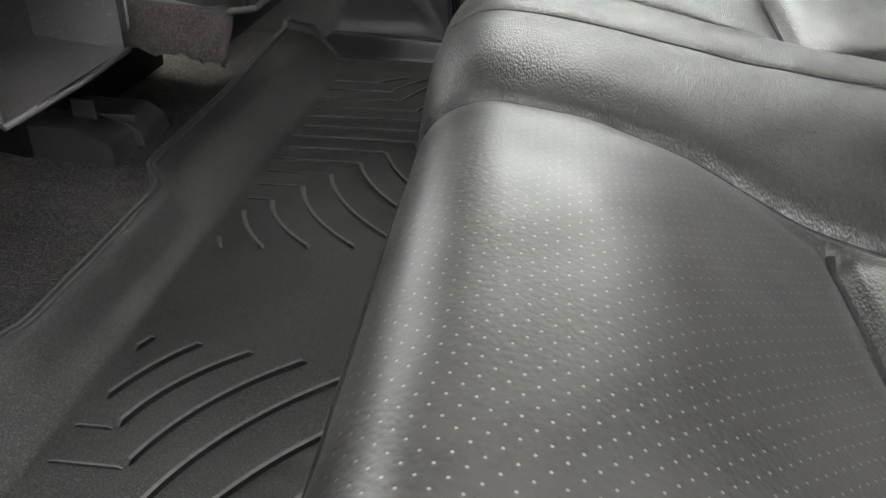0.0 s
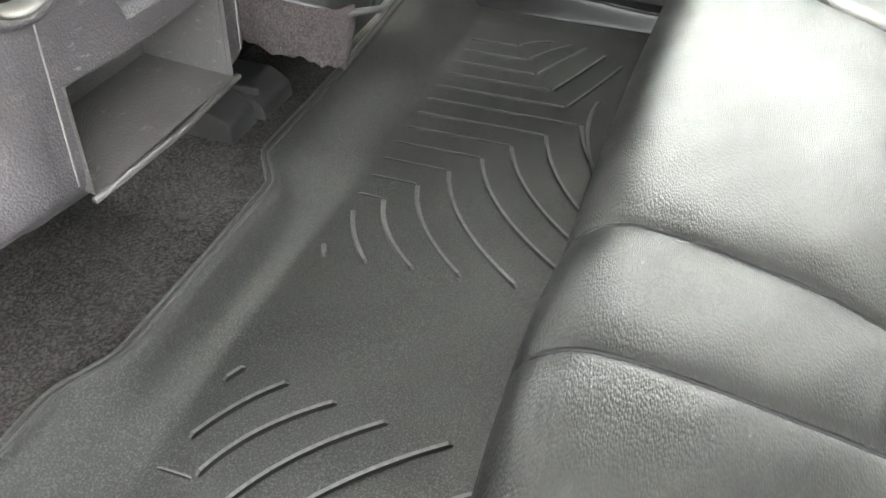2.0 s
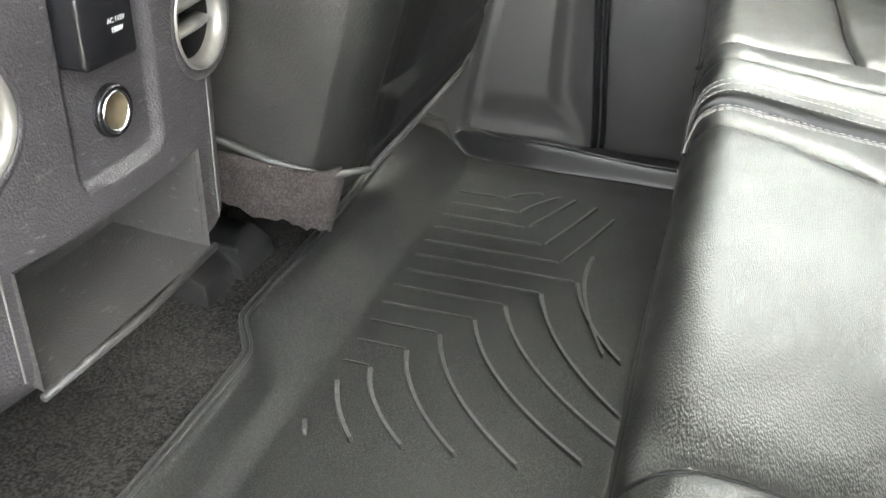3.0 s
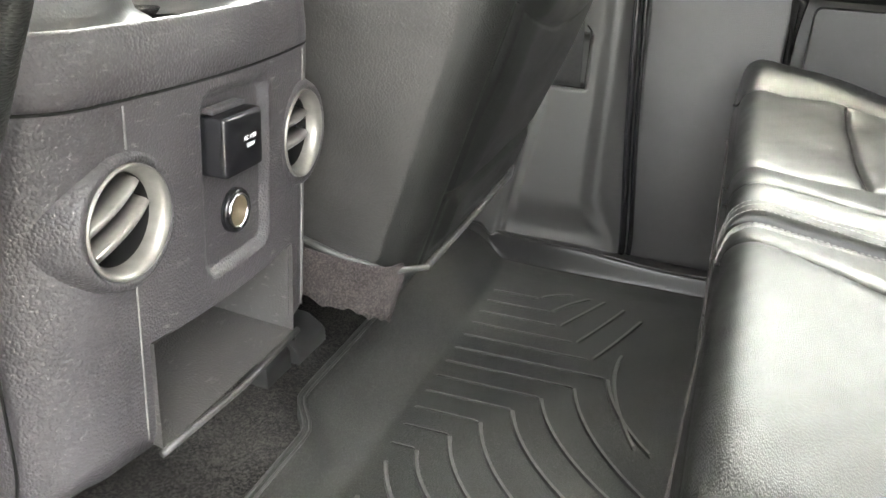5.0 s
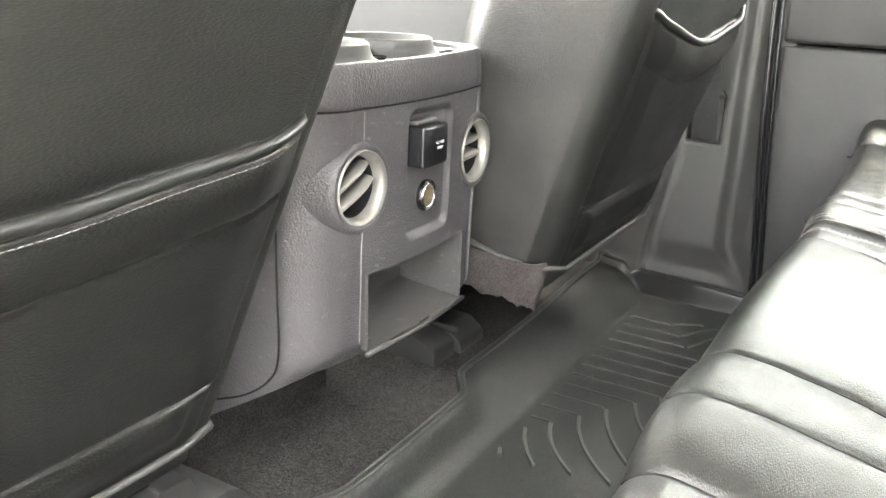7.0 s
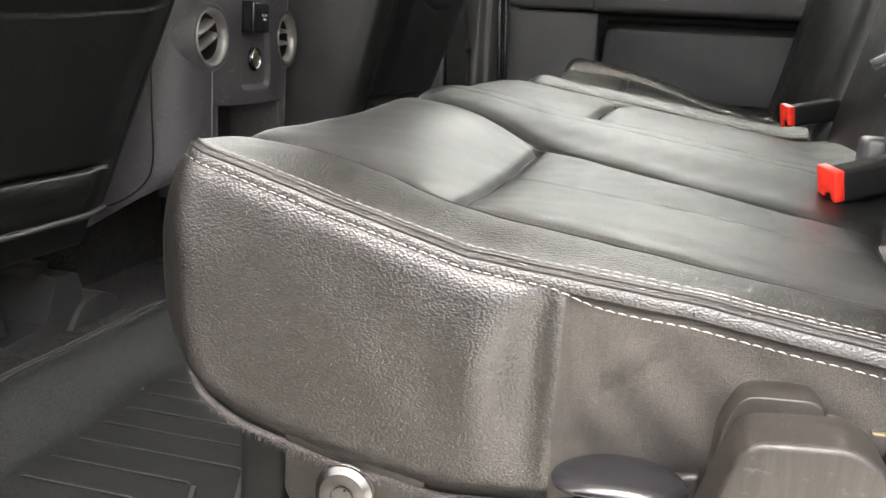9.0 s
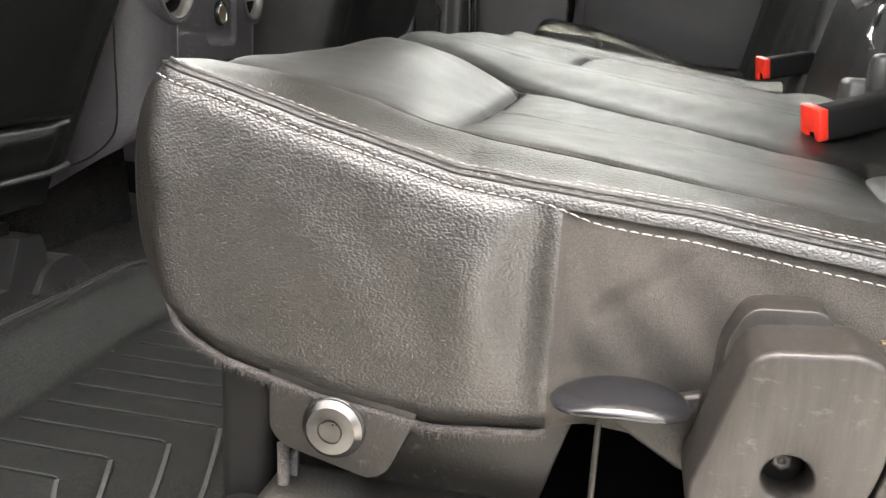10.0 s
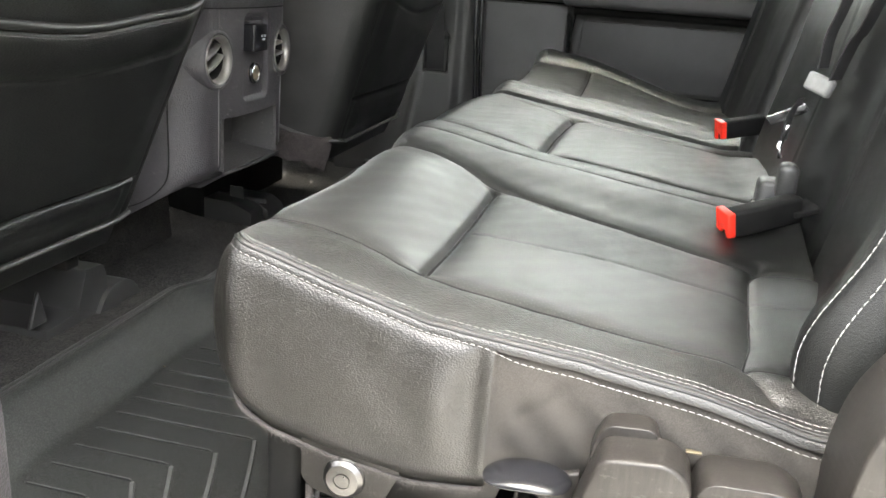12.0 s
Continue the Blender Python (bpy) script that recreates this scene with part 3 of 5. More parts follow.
def build_door():
    door = thing("door_1", (0.95, -0.6, 0.1), "closed rear door with a dark plastic panel and recessed map pocket", "car door", kind="structure")
    o = Vector(door.location)

    def P(name, bm, mat, label=""):
        bm.transform(Matrix.Translation(-o))
        return part(name, bm, mat, door, label)
    # panel round the pocket
    P("front_panel", prism_bm([(-0.398, 0.03), (-0.217, 0.03), (-0.212, 0.08), (-0.196, 0.28), (-0.186, 0.507), (-0.398, 0.507)], "x", 0.908, 0.980, 0.006, 3), M_DOOR)
    P("front_panel_upper", box_bm((0.945, -0.291, 0.565), (0.07, 0.213, 0.105), 0.008), M_DOOR)
    P("lower_panel", box_bm((0.945, -0.665, 0.16), (0.07, 0.530, 0.25), 0.008), M_DOOR)
    P("rear_panel", box_bm((0.945, -1.01, 0.32), (0.07, 0.150, 0.60), 0.008), M_DOOR)
    fr = round_poly([(-0.405, 0.300), (-0.925, 0.300), (-0.925, 0.500), (-0.405, 0.500)], 0.02)
    P("pocket_rim", tube_bm([(0.912, y, z) for y, z in fr], 0.012, 8, True), M_BLACK, "black rim round the pocket")
    P("pocket_back", box_bm((0.975, -0.665, 0.40), (0.02, 0.52, 0.24), 0.004), M_DOOR, "flat grey pocket wall")
    inn = round_poly([(-0.432, 0.318), (-0.900, 0.318), (-0.900, 0.474), (-0.432, 0.474)], 0.014)
    P("pocket_insert", prism_bm(inn, "x", 0.940, 0.966, 0.004), M_DOOR, "flat grey insert in the pocket")
    P("armrest", box_bm((0.915, -0.665, 0.530), (0.13, 0.56, 0.046), 0.016, 4), M_DOOR, "padded armrest ledge")
    P("upper_panel", box_bm((0.955, -0.665, 0.62), (0.05, 0.56, 0.13), 0.01), M_DOOR)
    P("switch_plate", box_bm((0.852, -0.50, 0.545), (0.006, 0.10, 0.016), 0.002), M_SILVER, "silver switch plate")
    P("belt_line", box_bm((0.975, -0.62, 0.70), (0.12, 0.86, 0.05), 0.012), M_TRIM)
    g = part("window_2", box_bm((1.0, -0.62, 0.96), (0.005, 0.80, 0.50), 0), M_TINT, smooth=False)
    tagged(g, "closed tinted rear door window glass", "window", kind="structure")
    g = part("window_3", box_bm((1.02, 0.80, 0.98), (0.005, 1.20, 0.48), 0), M_GLASS, smooth=False)
    g.visible_shadow = False
    tagged(g, "closed front door window glass", "window", kind="structure")
    # the near rear door, unseen, standing wide open outside the doorway to cut light
    od = thing("door_2", (-0.95, -0.19, 0.3), "near rear door standing open, dark plastic panel inside", "car door", kind="structure")
    od.rotation_euler = (0, 0, radians(24))
    part("door_shell", box_bm((-0.46, 0.0, 0.0), (0.88, 0.09, 0.78), 0.03, 3), M_PAINT, od, "white painted outer shell")
    part("inner_panel", box_bm((-0.46, -0.055, 0.0), (0.80, 0.03, 0.70), 0.012, 2), M_DOOR, od, "dark plastic inner panel")
    part("armrest", box_bm((-0.50, -0.085, 0.12), (0.55, 0.06, 0.05), 0.015, 3), M_DOOR, od)


build_door()


# ---------------------------------------------------------------- rear bench
YB = -0.80


def bench_section(x):
    """How high the bench stands over its plane, across the cab."""
    xk = [-0.76, -0.735, -0.705, -0.680, -0.62, -0.52, -0.42, -0.375, -0.345, -0.315, -0.27, -0.22, -0.19, -0.10, 0.0, 0.10, 0.17, 0.21, 0.225, 0.25, 0.30, 0.345, 0.40, 0.55, 0.70, 0.78, 0.84, 0.89]
    zk = [-0.004, 0.001, 0.003, 0.000, -0.005, -0.007, -0.005, -0.002, 0.003, 0.012, 0.017, 0.016, 0.014, 0.019, 0.020, 0.018, 0.013, 0.008, 0.006, 0.016, 0.024, 0.018, 0.010, 0.006, 0.018, 0.046, 0.050, 0.026]
    g = np.linspace(-0.80, 0.93, 600)
    z = np.interp(g, xk, zk)
    k = np.ones(13) / 13
    z = np.convolve(np.pad(z, 6, mode="edge"), k, mode="valid")
    return np.interp(x, g, z)


def curve(ys, xs):
    o = np.argsort(ys)
    ys, xs = np.array(ys)[o], np.array(xs)[o]
    g = np.linspace(-0.82, -0.28, 300)
    v = np.interp(g, ys, xs)
    v = np.convolve(np.pad(v, 8, mode="edge"), np.ones(17) / 17, mode="valid")
    return lambda y: np.interp(y, g, v)


SEAM1 = curve([-0.30, -0.338, -0.365, -0.42, -0.462, -0.55, -0.64, -0.705, -0.80], [-0.680, -0.674, -0.662, -0.670, -0.688, -0.694, -0.691, -0.682, -0.66])
SEAM2 = curve([-0.30, -0.34, -0.39, -0.43, -0.468, -0.53, -0.61, -0.72, -0.80], [-0.352, -0.350, -0.349, -0.355, -0.376, -0.386, -0.396, -0.410, -0.415])
SEAM3 = curve([-0.30, -0.36, -0.80], [-0.278, -0.268, -0.255])
SEAM4 = curve([-0.30, -0.36, -0.44, -0.495, -0.60, -0.80], [-0.198, -0.184, -0.186, -0.208, -0.196, -0.188])
SEAM5 = curve([-0.30, -0.38, -0.45, -0.50, -0.58, -0.80], [0.178, 0.168, 0.128, 0.096, 0.104, 0.120])
SEAM6 = curve([-0.30, -0.80], [0.295, 0.310])
SEAM7 = curve([-0.30, -0.40, -0.47, -0.60, -0.80], [0.405, 0.392, 0.425, 0.435, 0.43])
SEAM8 = curve([-0.30, -0.40, -0.47, -0.60, -0.80], [0.735, 0.728, 0.750, 0.752, 0.745])


def groove1_y(x):
    return -0.467 + 0 * x


def groove2_y(x):
    return -0.494 - 0.012 * (x + 0.2) / 0.3


def back_seam_y(x):
    return np.interp(x, [-0.72, -0.68, -0.63, -0.45, -0.40], [-0.728, -0.708, -0.718, -0.734, -0.75])


def bench_top(x, y, near):
    z = 0.362 + 0.150 * (y + 0.34) + bench_section(x)
    if near:
        edge = np.interp(y, [-0.80, -0.747, -0.677, -0.591, -0.538, -0.491, -0.437, -0.381, -0.341], [0.268, 0.281, 0.298, 0.309, 0.314, 0.318, 0.332, 0.348, 0.358])
        w = 1 - sm(-0.746, -0.672, x)
        z = z + w * (edge + 0.009 - z)
    thin, broad = 0.0030, 0.0032
    cut = np.zeros_like(z)
    for c, d in ((SEAM1, 0.7), (SEAM2, 1.25), (SEAM3, 0.6), (SEAM4, 0.8), (SEAM5, 1.0), (SEAM6, 0.7), (SEAM7, 1.1), (SEAM8, 1.0)):
        e = x - c(y)
        cut += d * (0.0024 * gauss(e, thin) + broad * gauss(e, 0.014))
    on1 = sm(0, 0.012, x - SEAM1(y)) * sm(0, 0.012, SEAM2(y) - x)
    g = y - groove1_y(x)
    cut += on1 * (0.0062 * gauss(g + 0.001, 0.0042) + 0.004 * gauss(g, 0.018))
    on2 = sm(0, 0.012, x - SEAM4(y)) * sm(0, 0.012, SEAM5(y) - x)
    g = y - groove2_y(x)
    cut += on2 * (0.0066 * gauss(g, 0.0048) + 0.005 * gauss(g, 0.018))
    deep = sm(-0.49, -0.53, y)
    cut += deep * 0.004 * (gauss(x - SEAM4(y), 0.006) + gauss(x - SEAM5(y), 0.006))
    on3 = sm(0, 0.012, x - SEAM7(y)) * sm(0, 0.012, SEAM8(y) - x)
    g = y + 0.48
    cut += on3 * (0.0062 * gauss(g, 0.0045) + 0.004 * gauss(g, 0.018))
    sub = -0.545 + 0.03 * sm(-0.47, -0.60, y)
    cut += sm(-0.470, -0.482, y) * (0.0010 * gauss(x - sub, 0.0022))
    onb = sm(-0.735, -0.715, x) * sm(-0.385, -0.40, x)
    g = y - back_seam_y(x)
    cut += onb * (0.003 * gauss(g, 0.0035) + 0.003 * gauss(g, 0.012))
    z = z - cut
    # pillowy fullness of the panels and shallow sitting wrinkles
    z += 0.0035 * np.sin(np.clip((x + 0.70) / 0.34, 0, 1) * np.pi) * sm(-0.46, -0.40, y)
    z += 0.0007 * wob(x, y, 26, 0.3) + 0.00035 * wob(x + 0.3 * y, y, 75, 1.1)
    z += 0.010 * sm(-0.74, -0.80, y)
    # the full front roll of the outer place
    z += front_roll(x) * sm(-0.468, -0.382, y)
    # the narrow cushion's outer bolster falls away towards the backrest
    z -= 0.034 * sm(-0.44, -0.72, y) * sm(0.55, 0.80, x)
    return z


def front_line(x):
    """The plan of the bench's front edge."""
    return -0.333 + 0.002 * np.sin((x + 0.2) * 5) - 0.003 * gauss(x + 0.50, 0.10) + 0.005 * gauss(x + 0.27, 0.09) - 0.009 * sm(-0.12, 0.18, x)


def front_roll(x):
    """Extra fullness of the cushion's front, across the outer place."""
    xk = [-0.76, -0.70, -0.65, -0.58, -0.50, -0.43, -0.36, -0.30, -0.22, -0.15, -0.08]
    zk = [0.0, 0.001, 0.005, 0.011, 0.018, 0.021, 0.012, 0.006, 0.003, 0.001, 0.0]
    g = np.linspace(-0.80, 0.0, 300)
    z = np.convolve(np.pad(np.interp(g, xk, zk), 9, mode="edge"), np.ones(19) / 19, mode="valid")
    return np.interp(x, g, z)


def round_drop(d, R):
    e = np.clip(R - d, 0, R)
    return R - np.sqrt(np.maximum(R * R - e * e, 0))


def build_bench(x0, x1, near, rootname, label, seed):
    root = thing(rootname, ((x0 + x1) / 2, -0.55, 0.2), label, "car seat", "rear bench cushions")
    o = np.array(root.location)
    RC = 0.022
    th = np.linspace(0, math.pi / 2, 12)
    if near:
        xs = np.concatenate([x0 + 0.010 * (1 - np.cos(th)), np.linspace(x0 + 0.0115, x0 + RC, 16), np.linspace(x0 + RC + 0.003, x1 - 0.012, 330), x1 - 0.010 * np.cos(th)[:: 1][::1]])
    else:
        xs = np.concatenate([x0 + 0.012 * (1 - np.cos(th)), np.linspace(x0 + 0.015, x1 - 0.03, 200), x1 - 0.028 * np.cos(th)])
    xs = np.unique(np.round(xs, 5))

    def yf(x):
        a = front_line(x)
        if near:
            e = np.clip(RC - (x - x0), 0, RC)
            a = a - (RC - np.sqrt(RC * RC - e * e))
        return a
    def edge_r(x):
        return 0.031 - (0.022 * (1 - sm(x0 + 0.08, x0 + 0.24, x)) if near else 0 * x)

    def inset(x, y):
        """Distance in from the rounded plan outline of the near cushion."""
        yr = front_line(x)
        a, b = x - x0, yr - y
        arc = RC - np.hypot(RC - a, RC - b)
        return np.maximum(np.where((a < RC) & (b < RC), arc, np.minimum(a, b)), 0)

    def top_at(x, y):
        xa, ya = np.array([x]), np.array([y])
        return float((bench_top(xa, ya, near) - round_drop(inset(xa, ya), edge_r(xa)))[0])
    Rf = edge_r(xs)
    ny1, ny2 = 14, 170
    V = np.zeros((len(xs), ny1 + ny2, 3))
    for i, x in enumerate(xs):
        R = Rf[i]
        d = np.concatenate([R * (1 - np.cos(np.linspace(0, math.pi / 2, ny1))), np.linspace(R + 0.0015, float(yf(np.array(x))) - YB, ny2)])
        y = float(yf(np.array(x))) - d
        xx = np.full_like(y, x)
        z = bench_top(xx, y, near)
        dropE = round_drop(np.array(x1 - x), 0.010 if near else 0.026)
        if near:
            z = z - np.sqrt(round_drop(inset(x, y), R) ** 2 + dropE ** 2)
        else:
            z = z - np.sqrt(round_drop(d, R) ** 2 + round_drop(np.array(x - x0), 0.010) ** 2 + dropE ** 2)
        V[i, :, 0], V[i, :, 1], V[i, :, 2] = xx, y, z
    # panels, each a mesh of its own
    fx = (V[:-1, :-1, 0] + V[1:, 1:, 0]) / 2
    fy = (V[:-1, :-1, 1] + V[1:, 1:, 1]) / 2
    kinds = np.zeros(fx.shape, int)
    if near:
        kinds[:] = 0
        c = fx > SEAM1(fy)
        kinds[c & (fy > groove1_y(fx))] = 1
        kinds[c & (fy <= groove1_y(fx))] = 2
        sub = -0.545 + 0.03 * sm(-0.47, -0.60, fy)
        kinds[c & (fy <= groove1_y(fx)) & (fx > sub)] = 3
        kinds[c & (fy < back_seam_y(fx)) & (fx < SEAM2(fy))] = 9
        kinds[fx > SEAM2(fy)] = 4
        kinds[fx > SEAM3(fy)] = 5
        c = fx > SEAM4(fy)
        kinds[c & (fy > groove2_y(fx))] = 6
        kinds[c & (fy <= groove2_y(fx))] = 7
        kinds[fx > SEAM5(fy)] = 8
        names = {0: ("outer_bolster", M_SIDE), 1: ("front_panel", M_PERF), 2: ("seat_panel", M_PERF), 3: ("plain_panel", M_LEATHER), 4: ("inner_bolster", M_LEATHER),
                 5: ("bolster_band", M_LEATHER), 6: ("middle_front_panel", M_LEATHER), 7: ("middle_panel", M_LEATHER), 8: ("middle_bolster", M_LEATHER), 9: ("rear_band", M_LEATHER)}
    else:
        kinds[fx > SEAM6(fy)] = 1
        c = fx > SEAM7(fy)
        kinds[c & (fy > -0.48)] = 2
        kinds[c & (fy <= -0.48)] = 3
        kinds[fx > SEAM8(fy)] = 4
        names = {0: ("inner_bolster", M_LEATHER), 1: ("bolster_band", M_LEATHER), 2: ("front_panel", M_PERF), 3: ("seat_panel", M_PERF), 4: ("outer_bolster", M_LEATHER)}
    nv = ny1 + ny2
    flat = V.reshape(-1, 3) - o
    for k, (nm, mt) in names.items():
        sel = np.argwhere(kinds == k)
        if not len(sel):
            continue
        f = np.stack([sel[:, 0] * nv + sel[:, 1], sel[:, 0] * nv + sel[:, 1] + 1, (sel[:, 0] + 1) * nv + sel[:, 1] + 1, (sel[:, 0] + 1) * nv + sel[:, 1]], 1)[:, ::-1]
        used, inv = np.unique(f, return_inverse=True)
        lab = "perforated black leather insert" if mt is M_PERF else ""
        raw(nm, flat[used].tolist(), inv.reshape(f.shape).tolist(), mt, root, lab)
    # skirt: the front face, and for the near cushion the outer side
    front = [V[i, 0] for i in range(len(xs) - 1, -1, -1)]
    outline = front
    if near:
        outline = front + [V[0, j] for j in range(1, nv)]
    P = np.array(outline)
    T = np.gradient(P[:, :2], axis=0)
    T /= np.maximum(np.linalg.norm(T, axis=1), 1e-9)[:, None]
    N = np.stack([-T[:, 1], T[:, 0]], 1)
    N *= -1 if N[len(xs) // 2, 1] < 0 else 1
    # smoothed normals keep the corner round
    for _ in range(10):
        N[1:-1] = (N[:-2] + 2 * N[1:-1] + N[2:])
        N /= np.linalg.norm(N, axis=1)[:, None]
    side_w = sm(-0.25, -0.75, N[:, 0] * 1.0)
    yb = np.array([-0.60, -0.544, -0.483, -0.424, -0.372, -0.344, -0.328, -0.31])
    zb = np.array([0.200, 0.205, 0.199, 0.207, 0.220, 0.236, 0.254, 0.258])
    bot = np.where(side_w > 0.02, np.interp(P[:, 1], yb, zb), 0.266)
    nt = 40
    S = np.zeros((len(P), nt, 3))
    for a in range(nt):
        t = a / (nt - 1)
        out = 0.0085 * math.sin(math.pi * min(1, t * 1.02)) ** 0.56 - 0.004 * sm(0.88, 1.0, t)
        offs = np.full(len(P), float(out)) * (0.2 + 0.8 * np.maximum(side_w, 1 - sm(-0.72, -0.62, P[:, 0]))) + (1 - side_w) * 0.002 * t ** 0.4
        if near:
            yy = P[:, 1]
            mid = math.sin(math.pi * t) ** 0.6
            offs += side_w * mid * (-0.0085 * (1.15 - 0.95 * t) * gauss(yy + 0.5310 - 0.006 * mid, 0.0050 + (0.006 + 0.006 * (1 - t)) * mid) + 0.0028 * gauss(yy + 0.500, 0.016))
            offs -= side_w * mid * 0.0040 * np.clip((yy + 0.475) / 0.14, 0, 1) ** 2
            offs += 0.004 * mid * gauss(yy + 0.338, 0.022) * (1 - sm(-0.70, -0.62, P[:, 0]))
            zz = P[:, 2] + (bot - P[:, 2]) * t
            crease = (yy + 0.580) * 0.62 + (zz - 0.285) * 0.78
            offs -= side_w * 0.0012 * gauss(crease, 0.0022) * sm(-0.552, -0.562, yy) * sm(-0.612, -0.598, yy) * mid
            offs += side_w * 0.0014 * gauss(crease - 0.008, 0.006) * sm(-0.548, -0.562, yy) * sm(-0.62, -0.598, yy) * mid
            offs += side_w * (0.0012 * wob(yy, np.full_like(yy, t * 0.15), 42, 0.6) * mid)
            offs -= 0.005 * sm(-0.5375, -0.5395, yy)
            offs -= side_w * sm(-0.5385, -0.56, yy) * 0.010 * (t ** 1.5)
            offs += side_w * sm(-0.54, -0.56, yy) * 0.0015 * np.sin((yy * 0.9 + t * 0.09) * 150) * mid
        # piped welt under the stitched edge
        offs += side_w * 0.0004 * (gauss(np.array(t - 0.070), 0.040))
        S[:, a, 0] = P[:, 0] + N[:, 0] * offs
        S[:, a, 1] = P[:, 1] + N[:, 1] * offs
        S[:, a, 2] = P[:, 2] + (bot - P[:, 2]) * t
    cut = len(P)
    if near:
        cut = int(np.argmax((P[:, 1] < -0.5385) & (side_w > 0.5)))
    if near:
        turn = int(np.argmax(P[:, 0] < -0.690))
        raw("front_face", (S[:turn + 1].reshape(-1, 3) - o).tolist(), grid_faces(turn + 1, nt), M_LEATHER, root, "smooth leather front face")
        raw("side_panel", (S[turn:cut].reshape(-1, 3) - o).tolist(), grid_faces(cut - turn, nt), M_SIDE, root, "coarse-grained leather side panel")
    else:
        raw("front_face", (S.reshape(-1, 3) - o).tolist(), grid_faces(cut, nt), M_LEATHER, root, "smooth leather front face")
    if near:
        fab = S[cut - 1:]
        raw("fabric_side", (fab.reshape(-1, 3) - o).tolist(), grid_faces(len(fab), nt), M_FABRIC, root, "dark woven fabric side panel")
    # fuzzy felt welt along the lower edge
    welt = [Vector((*(S[i, -1, :2] + N[i] * 0.002), S[i, -1, 2] - 0.001)) for i in range(0, cut, 2)]
    w = part("felt_edge", tube_bm(welt, 0.0017, 10), M_FELT, root, "fuzzy grey felt edge")
    for v in w.data.vertices:
        n = noise.noise(Vector(v.co) * 900) * 0.0007
        v.co += Vector((n, noise.noise(Vector(v.co) * 700) * 0.0007, n))
        v.co -= Vector(o)
    # loose fibres standing off the felt edge
    rnd = random.Random(seed + 40)
    verts, faces = [], []
    lo_edge = [Vector((*S[i, -1, :2], S[i, -1, 2])) for i in range(cut)]
    for p in resample(lo_edge, 0.00011 if near else 0.002):
        i = int(np.argmin((S[:cut, -1, 0] - p.x) ** 2 + (S[:cut, -1, 1] - p.y) ** 2)) if len(verts) % 40 == 0 else i
        nn = Vector((N[i, 0], N[i, 1], 0))
        tt = Vector((-nn.y, nn.x, 0))
        q = p + nn * rnd.uniform(0.000, 0.0045) + Vector((0, 0, rnd.uniform(-0.003, 0.001))) - Vector(o)
        tip = q + nn * rnd.uniform(-0.0006, 0.0034) + tt * rnd.uniform(-0.0026, 0.0026) + Vector((0, 0, rnd.uniform(-0.0055, 0.0006)))
        k = len(verts)
        verts += [q - tt * 0.00013, q + tt * 0.00013, tip]
        faces.append((k, k + 1, k + 2))
    raw("felt_fringe", verts, faces, M_FELT, root, "frayed grey felt fibres")
    if near:
        # hem along the front, and a black tube for the shaded gap below it
        idx = [i for i in range(0, len(front), 2) if -0.70 < P[i, 0] < -0.345]
        for nm, dn, dz, r, mt in (("front_hem", 0.0036, -0.016, 0.0013, M_PIPING), ("edge_shade", 0.0062, -0.021, 0.0026, M_BLACK)):
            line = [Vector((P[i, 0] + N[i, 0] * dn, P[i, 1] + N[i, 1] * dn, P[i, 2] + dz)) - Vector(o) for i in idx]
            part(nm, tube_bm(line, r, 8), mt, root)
    # dark underside pan
    part("seat_pan", box_bm(((x0 + x1) / 2 - o[0], (-0.36 + YB) / 2 - o[1], 0.222 - o[2]), (x1 - x0 - 0.07, YB * -1 - 0.40, 0.03), 0.008), M_BLACK, root, "black steel seat pan")
    part("filler", box_bm(((x0 + x1) / 2 - o[0], -0.58 - o[1], 0.262 - o[2]), (x1 - x0 - 0.06, 0.40, 0.05), 0.01), M_BLACK, root, "black foam core")
    # dark sewn joints lying in the seams
    def cord(pts, r):
        c = []
        for x, y in pts:
            xa, ya = np.array([x]), np.array([y])
            z = float(bench_top(xa, ya, near)[0])
            i = int(np.argmin(np.abs(xs - x)))
            d = float(yf(np.array(x))) - y
            z -= float(np.sqrt(round_drop(np.array(max(d, 0)), Rf[i]) ** 2))
            c.append(Vector((x, y, z - 0.0002)) - Vector(o))
        part("seam", tube_bm(c, r, 6), M_BLACK, root)
    for sf in ((SEAM1, SEAM2, SEAM3, SEAM4, SEAM5) if near else (SEAM6, SEAM7, SEAM8)):
        cord([(float(sf(y)), y) for y in np.linspace(-0.336, -0.79, 110)], 0.0014)
    if near:
        cord([(x, -0.468) for x in np.linspace(-0.685, -0.381, 60)], 0.0018)
        cord([(x, float(groove2_y(x))) for x in np.linspace(-0.205, 0.095, 60)], 0.0018)
        cord([(x, float(back_seam_y(x))) for x in np.linspace(-0.700, -0.42, 50)], 0.0011)
    else:
        cord([(x, -0.48) for x in np.linspace(0.428, 0.746, 50)], 0.0018)
    if near:
        # two rows of thread along the outer edge
        keep = [i for i in range(len(P)) if side_w[i] > 0.30]
        lo, hi, third = [], [], []
        for q in range(keep[0], len(P)):
            p, n = P[q], N[q]
            dz = 0.0010 - 0.0055 * float(sm(-0.525, -0.56, p[1]))
            lo.append(Vector((p[0] + n[0] * 0.0007, p[1] + n[1] * 0.0007, p[2] + dz)) - Vector(o))
            d = 0.0095
            x, y = p[0] - n[0] * d, p[1] - n[1] * d
            z = top_at(x, y)
            if y < -0.54:
                third.append(Vector((x - n[0] * 0.0058, y - n[1] * 0.0058, top_at(x - n[0] * 0.0058, y - n[1] * 0.0058) + 0.0005)) - Vector(o))
            hi.append(Vector((x, y, z + 0.0006)) - Vector(o))
